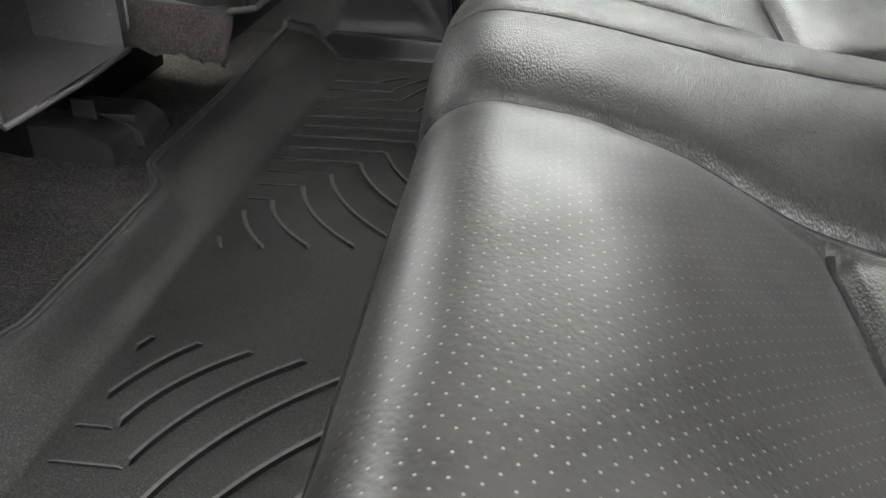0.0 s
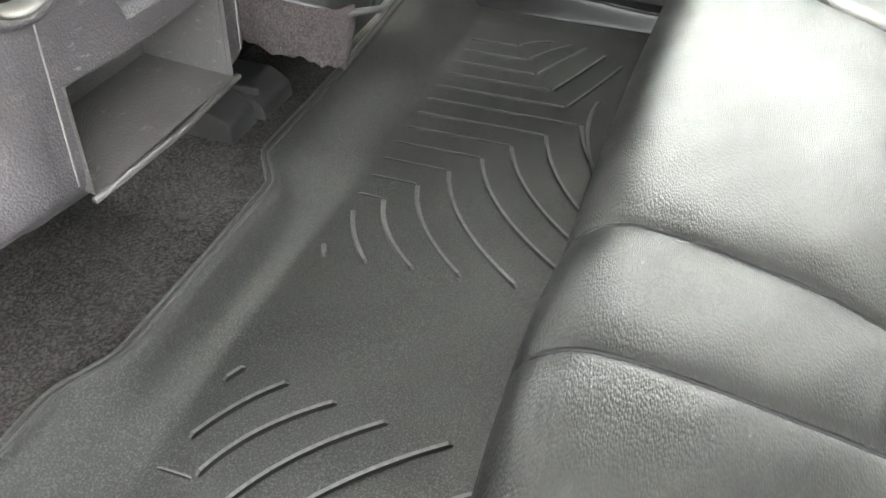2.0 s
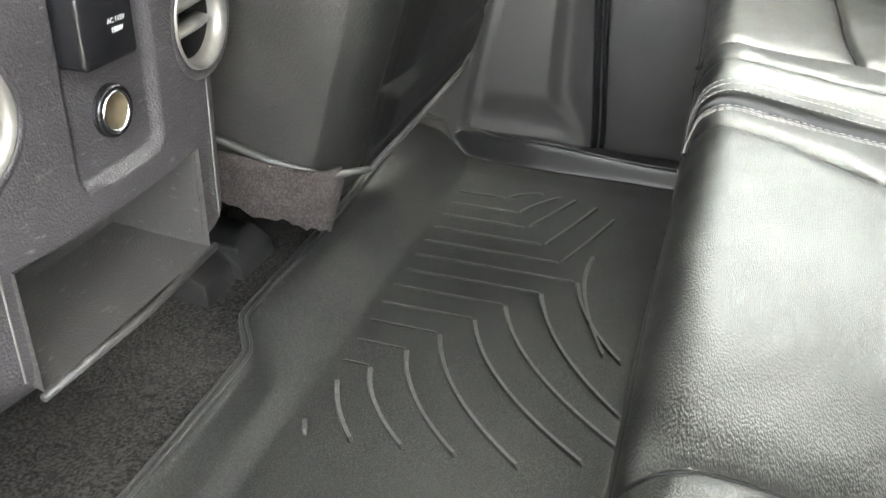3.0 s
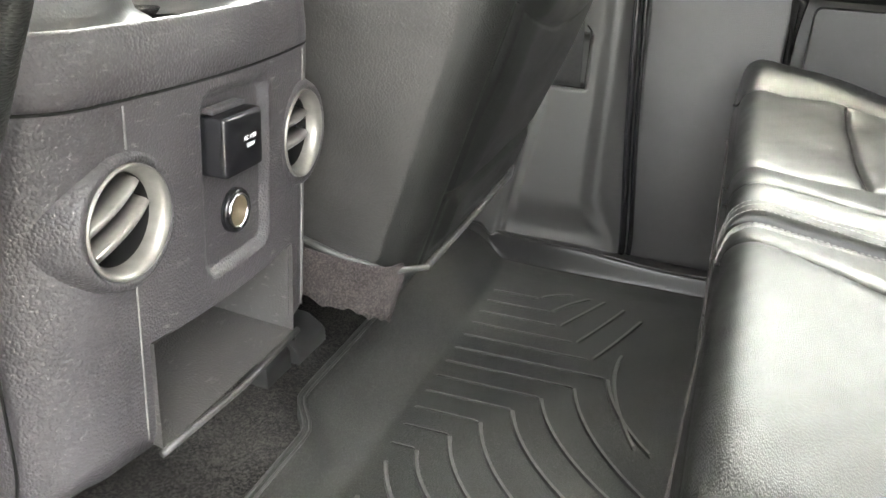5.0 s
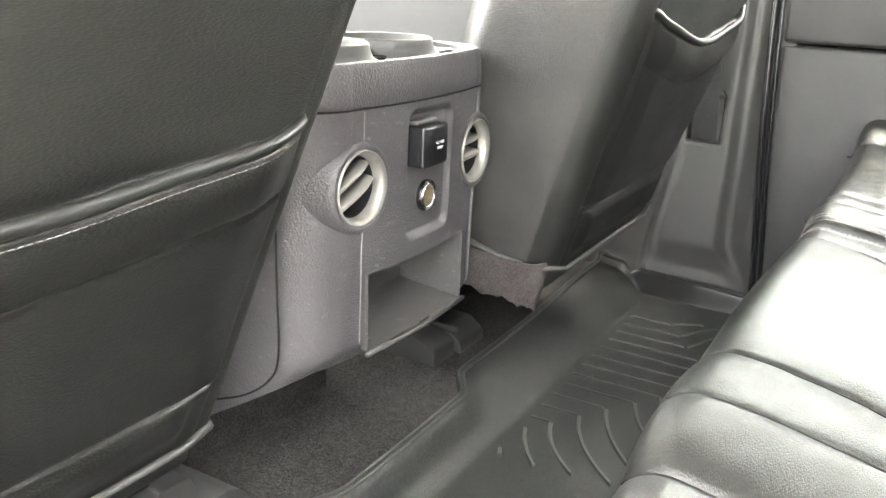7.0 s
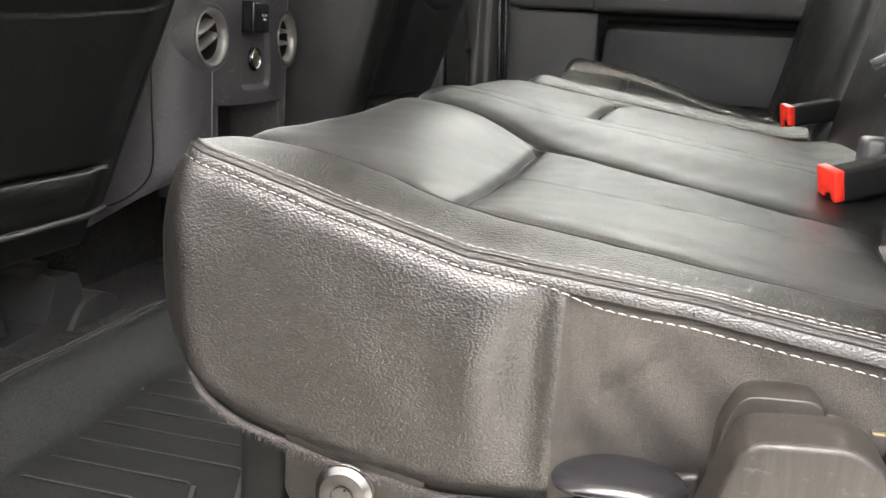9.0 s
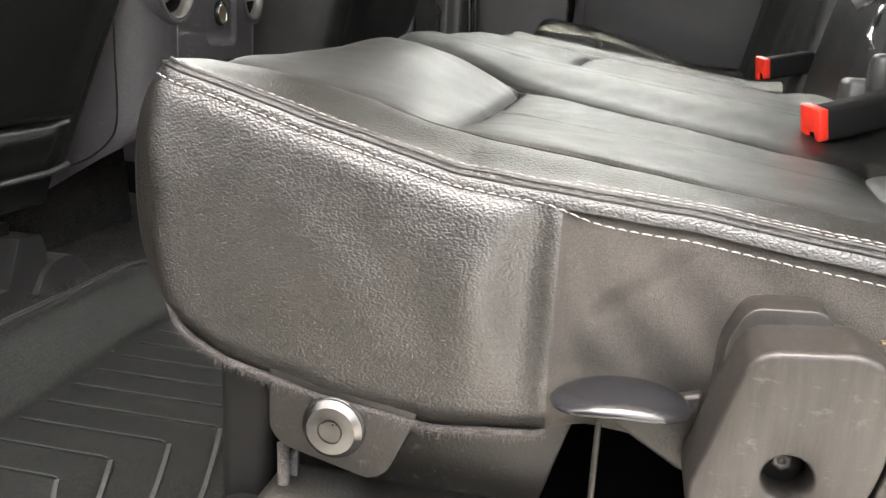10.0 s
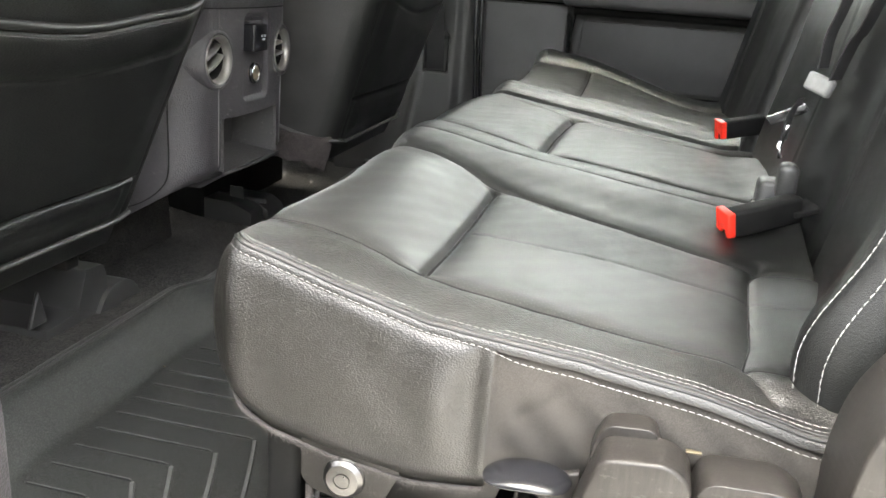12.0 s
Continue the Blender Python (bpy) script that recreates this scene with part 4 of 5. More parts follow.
        stitches("stitching", lo, root, seed=seed)
        stitches("stitching", hi, root, seed=seed + 1)
        stitches("stitching", third, root, seed=seed + 2)
        # raised seams between the thread rows
        for d, r in ((0.0030, 0.0013), (0.0064, 0.0012)):
            c = []
            for q in range(keep[0], len(P)):
                p, n = P[q], N[q]
                x, y = p[0] - n[0] * d, p[1] - n[1] * d
                z = top_at(x, y)
                c.append(Vector((x, y, z)) - Vector(o))
            part("piping", tube_bm(c, r, 6), M_LEATHER, root)
    # three rows of thread over the front lip along the split between the cushions
    for k, d in enumerate((0.007, 0.0135, 0.020)):
        xr = x1 - d if near else x0 + d
        i = int(np.argmin(np.abs(xs - xr)))
        q = len(xs) - 1 - i
        c = [Vector((S[q, a, 0], S[q, a, 1] + 0.0007, S[q, a, 2])) - Vector(o) for a in range(9, 0, -1)]
        c += [Vector((V[i, j, 0], V[i, j, 1], V[i, j, 2] + 0.0007)) - Vector(o) for j in range(0, 60 if near else nv - 8, 2)]
        stitches("stitching", c, root, seed=seed + 5 + k)
    return root


build_bench(-0.748, 0.222, True, "rear_bench_cushion",
            "wide black leather rear bench cushion with perforated insert and white-stitched side", 11)
build_bench(0.232, 0.885, False, "rear_bench_cushion", "narrow black leather rear bench cushion beside the wide one", 21)


def place(root, name, bm, mat, label=""):
    bm.transform(Matrix.Translation(-Vector(root.location)))
    return part(name, bm, mat, root, label)


# ---------------------------------------------------------------- rear backrest
def bolster_bulge(z):
    """How far the outer side bolster stands before the backrest's plane."""
    return 0.022 + 0.022 * gauss(z - 0.335, 0.055)


def build_backrest(x0, x1, near, label):
    root = thing("folding_rear_seat", ((x0 + x1) / 2, -0.90, 0.30), label, "car seat", "rear backrests")
    o = np.array(root.location)
    xs = np.linspace(x0, x1, 120)
    zs = np.linspace(0.262, 1.02, 110)
    X, Z = np.meshgrid(xs, zs, indexing="ij")
    Y = -0.772 - 0.20 * (Z - 0.28)
    if near:
        Y += bolster_bulge(Z) * gauss(X + 0.685, 0.060) - 0.030 * sm(-0.62, -0.35, X) * (1 - sm(-0.32, -0.2, X)) - 0.01 * sm(-0.3, -0.1, X)
        Y -= 0.004 * gauss(X + 0.36 + 0.05 * (Z - 0.3), 0.006) + 0.003 * gauss(X + 0.655 - 0.02 * Z, 0.004)
        Y -= 0.003 * gauss(X + 0.19, 0.005)
    else:
        Y -= 0.025 * sm(0.33, 0.45, X) * (1 - sm(0.65, 0.78, X))
        Y -= 0.004 * gauss(X - 0.36, 0.006) + 0.004 * gauss(X - 0.74, 0.006)
    Y += 0.0016 * wob(X, Z, 18, 0.8)
    ed = np.minimum(X - x0, x1 - X)
    Y -= round_drop(ed, 0.035)
    Y -= round_drop(Z - 0.262, 0.03) * 1.0
    v = np.stack([X, Y, Z], -1).reshape(-1, 3) - o
    raw("front_cover", v.tolist(), grid_faces(len(xs), len(zs)), M_LEATHER, root)
    place(root, "back_shell", prism_bm([(-0.83, 0.27), (-0.98, 1.02), (-1.06, 1.02), (-1.02, 0.27)], "x", x0 + 0.006, x1 - 0.006, 0.01), M_LEATHER)
    if near:
        for dx, dy, s in ((0.024, 0.002, 31), (0.010, 0.0015, 32)):
            c = []
            for z in np.linspace(0.275, 1.0, 60):
                y = -0.772 - 0.20 * (z - 0.28) + float(bolster_bulge(z)) * math.exp(-((x0 + dx + 0.685) / 0.06) ** 2) - float(round_drop(np.array(dx), 0.035)) - float(round_drop(np.array(z - 0.262), 0.03)) + dy
                c.append(Vector((x0 + dx, y + 0.0012, z)) - Vector(o))
            stitches("stitching", c, root, gap=0.0062, length=0.0054, r=0.00042, seed=s)
    return root


build_backrest(-0.722, 0.185, True, "wide black leather rear backrest with white stitching down its side")
build_backrest(0.195, 0.880, False, "narrow black leather rear backrest")


def build_buckle(x, y, z, rz, tilt, label):
    root = thing("seat_belt_buckle", (x, y, z), label, "belt buckle", "rear belt buckles")
    root.rotation_euler = (radians(tilt), 0, radians(rz))
    housing = part("housing", box_bm((0, -0.046, -0.001), (0.025, 0.086, 0.030), 0.005, 3), M_BLACK, root, "smooth black plastic housing")
    # the red release sits at the front end, with the slot below it
    pr = prism_bm([(-0.0120, 0.013), (0.0120, 0.017), (0.0120, -0.016), (0.0050, -0.0165), (0.0040, -0.006), (-0.0040, -0.006), (-0.0060, -0.014), (-0.0120, -0.0135)], "y", -0.004, 0.005, 0.0012)
    part("release_button", pr, M_RED, housing, "bright red release button")
    part("slot", box_bm((-0.0005, -0.001, -0.0105), (0.010, 0.006, 0.010), 0.0008), M_BLACK, housing, "dark tongue slot")
    part("strap", box_bm((0, -0.095, -0.004), (0.036, 0.04, 0.006), 0.001), M_BLACK, root, "black webbing strap")
    return root


build_buckle(-0.340, -0.716, 0.322, 30, -12, "black belt buckle with red button on the wide cushion")
build_buckle(0.180, -0.738, 0.348, 26, -10, "black belt buckle with red button at the cushion split")


def build_centre_belt():
    root = thing("centre_seat_belt", (-0.13, -0.79, 0.42), "grey seat belt with latch plates hanging before the rear backrest", "seat belt")

    def strap(path, w, name="webbing"):
        pts = spline(path, 8)
        verts, faces = [], []
        for p in pts:
            for dx in (-w, w):
                for dy in (0, 0.0015):
                    verts.append((p.x + dx - root.location.x, p.y + dy - dx * 0.6 - root.location.y, p.z - root.location.z))
        for i in range(len(pts) - 1):
            a, b = 4 * i, 4 * i + 4
            for q in ((0, 1), (1, 3), (3, 2), (2, 0)):
                faces.append((a + q[0], a + q[1], b + q[1], b + q[0]))
        raw(name, verts, faces, M_BELT, root, smooth=False)
    strap([(-0.262, -0.796, 0.488), (-0.260, -0.798, 0.524), (-0.258, -0.808, 0.562), (-0.245, -0.86, 0.78), (-0.235, -0.905, 0.98)], 0.012)
    strap([(-0.285, -0.806, 0.478), (-0.288, -0.816, 0.517), (-0.292, -0.832, 0.562), (-0.30, -0.885, 0.80), (-0.30, -0.92, 0.98)], 0.014)
    strap([(-0.268, -0.780, 0.455), (-0.262, -0.772, 0.432), (-0.258, -0.770, 0.405)], 0.007)
    m = Matrix.Translation((-0.270, -0.794, 0.471)) @ pose(0, 0, 0, 10, -12, 35)
    place(root, "latch_body", box_bm((0, 0, 0), (0.036, 0.012, 0.020), 0.004, 3, m), M_LATCH, "pale grey latch body")
    m = Matrix.Translation((-0.252, -0.770, 0.434)) @ pose(0, 0, 0, -35, 28, 60)
    place(root, "tongue", box_bm((0, 0, 0), (0.046, 0.003, 0.012), 0.0012, 2, m), M_CHROME, "bright steel tongue")
    place(root, "loop", tube_bm([(-0.262, -0.769, 0.385), (-0.258, -0.766, 0.398), (-0.260, -0.770, 0.415), (-0.264, -0.772, 0.424)], 0.0030), M_CHROME, "steel loop")
    place(root, "anchor_cover", box_bm((-0.268, -0.780, 0.362), (0.030, 0.022, 0.040), 0.008, 3), M_TRIM, "grey anchor cover")
    place(root, "anchor_base", box_bm((-0.245, -0.768, 0.330), (0.040, 0.030, 0.056), 0.006, 2), M_TRIM, "dark anchor base")
    place(root, "pin", tube_bm([(-0.262, -0.752, 0.308), (-0.262, -0.750, 0.334)], 0.0035), M_CHROME, "chrome pin")


build_centre_belt()


# ---------------------------------------------------------------- hinge hardware under the near cushion
def build_hardware():
    cov = thing("hinge_cover", (-0.79, -0.64, 0.19), "grey-brown plastic hinge cover with recessed screw beside the bench", "seat hinge cover")
    out = round_poly([(-0.617, 0.277), (-0.660, 0.281), (-0.676, 0.268), (-0.668, 0.225), (-0.652, 0.188), (-0.610, 0.190), (-0.598, 0.210)], 0.010, 6)
    # a rounded plate with a true hole for the screw
    bm = bmesh.new()
    cy, cz = -0.636, 0.232
    rings = []
    for x, k in ((-0.765, 1.0), (-0.7958, 1.0), (-0.7986, 0.985), (-0.7997, 0.965), (-0.800, 0.94)):
        rings.append([bm.verts.new((x, cy + (y - cy) * k, cz + (z - cz) * k)) for y, z in out])
    n = len(out)
    for a, b in zip(rings, rings[1:]):
        for i in range(n):
            bm.faces.new((a[i], a[(i + 1) % n], b[(i + 1) % n], b[i]))
    holes = []
    for r, x in ((0.0108, -0.800), (0.0098, -0.7992), (0.0094, -0.797), (0.0086, -0.783)):
        holes.append([bm.verts.new((x, -0.6365 + r * math.cos(q * math.pi / 18), 0.2265 + r * math.sin(q * math.pi / 18))) for q in range(36)])
    for a, b in zip(holes, holes[1:]):
        for i in range(36):
            bm.faces.new((a[i], a[(i + 1) % 36], b[(i + 1) % 36], b[i]))
    bm.edges.ensure_lookup_table()
    rim = [e for e in bm.edges if all(v in rings[-1] for v in e.verts)] + [e for e in bm.edges if all(v in holes[0] for v in e.verts)]
    bmesh.ops.triangle_fill(bm, edges=rim, use_beauty=True, normal=(-1, 0, 0))
    bmesh.ops.recalc_face_normals(bm, faces=bm.faces)
    sharp_smooth(place(cov, "cover_plate", bm, M_COVER), 50)
    up = round_poly([(-0.609, 0.225), (-0.611, 0.266), (-0.618, 0.284), (-0.650, 0.286), (-0.656, 0.268), (-0.657, 0.225)], 0.007, 5)
    place(cov, "upper_boss", prism_bm(up, "x", -0.768, -0.745, 0.004, 3), M_COVER, "darker upper boss")
    m = Matrix.Translation((-0.784, -0.6365, 0.2265)) @ pose(0, 0, 0, 0, -90, 0)
    place(cov, "recess_floor", lathe_bm([(0.0092, 0.0), (0.0092, 0.0009)], m, 32), M_BLACK, "dark bottom of the recess")
    m2 = Matrix.Translation((-0.786, -0.6360, 0.2280)) @ pose(0, 0, 0, 0, -90, 0)
    place(cov, "screw", lathe_bm([(0.0042, 0.0), (0.0042, 0.0015), (0.0040, 0.0022), (0.0018, 0.0020), (0.0016, 0.0012)], m2, 6), M_DARKSTEEL, "dark steel screw head")
    c2 = thing("hinge_cover", (-0.79, -0.71, 0.20), "lower grey plastic hinge cover with bright worn edge beside the bench", "seat hinge cover")
    out = round_poly([(-0.680, 0.272), (-0.728, 0.274), (-0.745, 0.262), (-0.742, 0.16), (-0.668, 0.15), (-0.664, 0.20)], 0.012, 6)
    place(c2, "cover_plate", prism_bm(out, "x", -0.797, -0.758, 0.004, 3), M_COVER)
    place(c2, "clip", box_bm((-0.766, -0.675, 0.275), (0.004, 0.010, 0.0018), 0.0006), M_BRASS, "small brass-coloured clip")
    wing = thing("pillar_cover", (-0.80, -0.80, 0.25), "large grey plastic cover beside the rear backrest", "trim cover")
    out = round_poly([(-0.758, 0.10), (-0.755, 0.285), (-0.762, 0.330), (-0.785, 0.368), (-0.83, 0.41), (-0.93, 0.42), (-0.95, 0.10)], 0.02, 6)
    place(wing, "cover_shell", prism_bm(out, "x", -0.815, -0.745, 0.010, 4), M_COVER)
    place(wing, "cover_face", prism_bm(round_poly([(-0.776, 0.11), (-0.780, 0.285), (-0.802, 0.345), (-0.85, 0.39), (-0.93, 0.40), (-0.94, 0.11)], 0.02, 6), "x", -0.820, -0.812, 0.0025, 2), M_COVER)
    # release lever
    lev = thing("release_lever", (-0.772, -0.571, 0.236), "smooth black plastic seat release lever under the bench side", "lever")
    n = 28
    verts, faces = [], []
    for i in range(n + 1):
        u = i / n
        y = -0.541 - 0.0605 * u
        half = 0.0064 * (max(0.0, 1 - abs(2 * u - 1) ** 2.6)) ** 0.75 + 0.0003
        zc = 0.2335 + 0.0035 * math.sin(math.pi * u) + 0.003 * u
        for k in range(16):
            a = 2 * math.pi * k / 16
            top = 0.85 if math.sin(a) > 0 else 0.45
            verts.append((-0.768 - 0.024 * abs(math.cos(a)) ** 0.8 * (1 if math.cos(a) > 0 else -0.6) * (half / 0.0064) ** 0.6 + 0.772, y + 0.571, zc + half * top * math.sin(a) - 0.236))
    for i in range(n):
        for k in range(16):
            faces.append((i * 16 + k, i * 16 + (k + 1) % 16, (i + 1) * 16 + (k + 1) % 16, (i + 1) * 16 + k))
    raw("paddle", verts, faces, M_GLOSSBLK, lev)
    place(lev, "lever_arm", prism_bm([(-0.560, 0.226), (-0.606, 0.240), (-0.606, 0.200), (-0.598, 0.203)], "x", -0.760, -0.752, 0.002), M_BRACKET, "grey pressed metal arm")
    # support leg, bolt bracket and block
    br = thing("bolt_bracket", (-0.75, -0.43, 0.18), "grey-brown bracket with a bright steel bolt under the bench", "bracket")
    out = round_poly([(-0.398, 0.222), (-0.398, 0.184), (-0.405, 0.176), (-0.452, 0.164), (-0.461, 0.169), (-0.475, 0.200), (-0.48, 0.23)], 0.007, 5)
    place(br, "plate", prism_bm(out, "x", -0.746, -0.732, 0.0012, 2), M_BRACKET)
    m = Matrix.Translation((-0.746, -0.433, 0.1905)) @ pose(0, 0, 0, 0, -90, 0)
    sharp_smooth(place(br, "bolt", lathe_bm([(0.0160, 0.0), (0.0158, 0.0030), (0.0126, 0.0058), (0.0066, 0.0060), (0.0064, 0.0053), (0.0059, 0.0053), (0.0057, 0.0061), (0.0006, 0.0061)], m, 64), M_STEEL, "polished steel bolt head"), 20)
    place(br, "washer", lathe_bm([(0.0165, -0.001), (0.0165, 0.0012), (0.015, 0.002)], m, 40), M_STEEL, "steel washer")
    leg = thing("support_post", (-0.72, -0.37, 0.08), "black plastic leg under the rear bench", "seat leg")
    place(leg, "post", box_bm((-0.705, -0.373, 0.175), (0.040, 0.030, 0.14), 0.008, 3), M_BLACK)
    place(leg, "foot", box_bm((-0.715, -0.376, 0.06), (0.05, 0.05, 0.115), 0.006, 2), M_BLACK)
    blk = thing("under_seat_block", (-0.69, -0.50, 0.06), "dark grey plastic block under the rear bench", "seat support")
    place(blk, "block", prism_bm(round_poly([(-0.455, 0.205), (-0.447, 0.128), (-0.515, 0.122), (-0.530, 0.130), (-0.552, 0.205)], 0.008), "x", -0.72, -0.60, 0.004, 2), M_BRACKET)
    place(blk, "web", box_bm((-0.700, -0.563, 0.15), (0.10, 0.003, 0.13), 0.001), M_BRACKET, "thin upright plate")
    place(blk, "base", box_bm((-0.60, -0.56, 0.055), (0.30, 0.40, 0.15), 0.012, 2), M_BLACK)
    tray = thing("storage_ledge", (-0.72, -0.5, 0.03), "dark blue-grey plastic ledge along the floor under the bench", "ledge")
    place(tray, "ledge", box_bm((-0.735, -0.62, 0.070), (0.050, 0.46, 0.160), 0.012, 3), M_BRACKET)
    place(tray, "strip", box_bm((-0.7585, -0.50, 0.146), (0.010, 0.12, 0.006), 0.002), M_COVER, "worn pale strip")
    # turned-up corner of the liner before the leg
    fl = thing("liner_corner", (-0.74, -0.36, 0.06), "turned-up black rubber corner of the floor liner", "floor mat")
    verts, faces = [], []
    n = 14
    for i in range(n + 1):
        u = i / n
        y = -0.30 - 0.102 * u
        top = 0.02 + 0.152 * u ** 1.5
        for k in range(6):
            t = k / 5
            verts.append((-0.738 - 0.02 * (1 - t) * u + 0.012 * math.sin(t * 2.6) + 0.74, y + 0.36 - 0.006 * t * u, 0.0 + top * t - 0.06))
    for i in range(n):
        for k in range(5):
            faces.append((i * 6 + k, (i + 1) * 6 + k, (i + 1) * 6 + k + 1, i * 6 + k + 1))
    ob = raw("flap", verts, faces, M_RUBBER, fl)
    sol = ob.modifiers.new("thick", "SOLIDIFY")
    sol.thickness = 0.004
    place(fl, "rim", tube_bm([(-0.733, -0.400, 0.170), (-0.740, -0.4035, 0.15), (-0.742, -0.4045, 0.12), (-0.742, -0.405, 0.06), (-0.742, -0.405, 0.0)], 0.0032), M_FELT, "pale worn rim")
    near = part("pillar_base", prism_bm(round_poly([(-0.212, -0.02), (-0.212, 0.26), (-0.195, 0.32), (-0.13, 0.36), (0.05, 0.40), (0.05, -0.02)], 0.03, 6), "x", -0.90, -0.83, 0.015, 3), M_CONSOLE)
    tagged(near, "grey plastic pillar trim beside the open doorway", "pillar trim", kind="structure")


build_hardware()


# ---------------------------------------------------------------- front seats
def build_front_seat(x0, x1, base_y, base_z, slope, label, inner, flap, spread, mouth, fold, roll):
    """Seat seen from behind. inner: the side (+1 or -1) that faces the console."""
    root = thing("front_seat", ((x0 + x1) / 2, base_y + 0.2, 0.1), label, "car seat", "front seats")
    o = np.array(root.location)
    W = x1 - x0

    def yb(z):
        return base_y - slope * (z - base_z)
    sag, lift = (0.015, 0.012) if inner > 0 else (0.025, 0.022)
    tuck = min(0.030, roll + 0.001)      # how far from the edge the pocket is sewn in

    def mouth_h(X):
        e = np.minimum(X - x0, x1 - X)
        return mouth - sag * gauss(X - (x0 + x1) / 2, W * 0.25) + 0.7 * lift * gauss(e - 0.02, 0.05) + 0.3 * lift * gauss(e - tuck, 0.014)

    def hide(X, Z):
        """Points of the seat's back at (X, Z), with the pocket's relief."""
        ed = np.minimum(X - x0, x1 - X)
        h = Z - base_z
        top = mouth_h(X) - 0.003
        inset = sm(tuck, tuck + 0.012, ed)
        puff = sm(tuck, tuck + 0.060, ed)
        # the pocket bag stands proud of the back
        bag = inset * sm(fold - 0.002, fold + 0.006, h) * (1 - sm(top - 0.001, top + 0.002, h))
        Y = yb(Z) - 0.0155 * bag * (0.3 + 0.7 * puff) * (0.3 + 0.7 * np.sin(np.clip((h - 0.05) / 0.26, 0, 1) * np.pi * 0.75))
        band = inset * sm(top - 0.049, top - 0.044, h) * (1 - sm(top - 0.003, top, h))
        Y -= 0.008 * band * puff * np.sin(np.clip((h - top + 0.049) / 0.050, 0, 1) * np.pi) ** 0.6
        Y += 0.003 * inset * gauss(h - top + 0.051, 0.0015)
        Y -= 0.009 * sm(0.046, 0.066, ed) * sm(0.0, 0.030, h) * (1 - sm(fold - 0.022, fold - 0.001, h))
        Y += 0.008 * gauss(h - fold, 0.0035) * inset + 0.0035 * gauss(ed - tuck - 0.004, 0.003)
        Y += 0.0018 * wob(X, Z, 22, 0.7) * inset
        Y += round_drop(ed, roll)
        XX = X + inner * spread * np.clip(h, 0, 1) * sm(0.0, 1.0, (X - x0) / W if inner > 0 else (x1 - X) / W)
        return np.stack([XX, Y, Z], -1), (inset > 0.3) & (h < top)
    xs = np.linspace(x0, x1, 150)
    zs = np.linspace(base_z - 0.005, base_z + 0.62, 260)
    X, Z = np.meshgrid(xs, zs, indexing="ij")
    v, sewn = hide(X, Z)
    v, sewn = v.reshape(-1, 3) - o, sewn.reshape(-1)
    # the pocket panels are sewn on, of a smoother hide than the cover above
    quads = grid_faces(len(xs), len(zs))
    for nm, mat, want in (("back_cover", M_SEATBACK, False), ("map_pocket", M_POCKET, True)):
        fs = np.array([q for q in quads if bool(sewn[q[0]]) == want])
        used, inv = np.unique(fs, return_inverse=True)
        raw(nm, v[used].tolist(), inv.reshape(fs.shape).tolist(), mat, root, "smooth sewn-on map pocket" if want else "")
    # sides of the backrest; the console side is coloured paler, as if lit
    for xside, sgn in ((x1, 1), (x0, -1)):
        ts = np.linspace(0, 1, 24)
        T, Zs = np.meshgrid(ts, zs, indexing="ij")
        hh = Zs - base_z
        sh = inner * spread * np.clip(hh, 0, 1) if sgn == inner else 0 * hh
        depth = 0.17 + 0.02 * np.sin(hh * 6)
        Xs = xside + sh + sgn * (0.012 * np.sin(T * np.pi * 0.9)) - sgn * 0.03 * sm(0.75, 1.0, T)
        Ys = yb(Zs) + roll + T * depth
        Zz = Zs + 0.030 * T * sm(0.2, 0.0, hh)
        f = grid_faces(24, len(zs))
        raw("side_bolster", (np.stack([Xs, Ys, Zz], -1).reshape(-1, 3) - o).tolist(), f if sgn > 0 else [q[::-1] for q in f], M_BOLSTER_LIT if sgn == inner else M_SEATBACK, root)
    # lower edge welt, skirt and piping
    yw = yb(base_z)
    place(root, "welt", tube_bm([(x0 + 0.01, yw - 0.004, base_z + 0.001), (x0 + 0.05, yw - 0.008, base_z - 0.001), (x1 - 0.05, yw - 0.008, base_z - 0.001), (x1 - 0.012, yw - 0.002, base_z + 0.002),
                                 (x1 + 0.004, yw + 0.03, base_z + 0.010), (x1 + 0.006, yw + 0.10, base_z + 0.026)] if inner > 0 else
                                [(x0 - 0.018, yw + 0.16, base_z + 0.040), (x0 - 0.016, yw + 0.075, base_z + 0.014), (x0 - 0.006, yw + 0.022, base_z + 0.002), (x0 + 0.03, yw - 0.010, base_z - 0.001)], 0.0040), M_PIPING)
    if inner < 0:
        place(root, "welt", tube_bm([(x0 + 0.03, yw - 0.010, base_z - 0.001), (x1 - 0.05, yw - 0.008, base_z - 0.001), (x1 - 0.012, yw - 0.002, base_z + 0.002)], 0.0036), M_TRIM, "dark piping along the lower edge")
    px = np.linspace(x0 + tuck + 0.001, x1 - tuck - 0.001, 70)

    def along(drop, proud, ends):
        q = hide(px, base_z + mouth_h(px) - drop)[0]
        for _ in range(4):
            q[1:-1, 1] = (q[:-2, 1] + 2 * q[1:-1, 1] + q[2:, 1]) / 4
        q[:, 1] += ends * gauss(np.minimum(px - x0, x1 - px) - tuck, 0.006) - proud
        return [Vector(p) for p in q]
    place(root, "pocket_piping", tube_bm([p + Vector((0, 0, 0.007)) for p in along(0.007, 0.0005, 0.005)], 0.0050, 12), M_CORD, "rounded piping along the pocket mouth")
    stitches("stitching", [p - Vector(o) for p in along(0.0102, 0.0009, 0.002)], root, seed=int(abs(x0) * 100), r=0.00022, lift=0.0001)
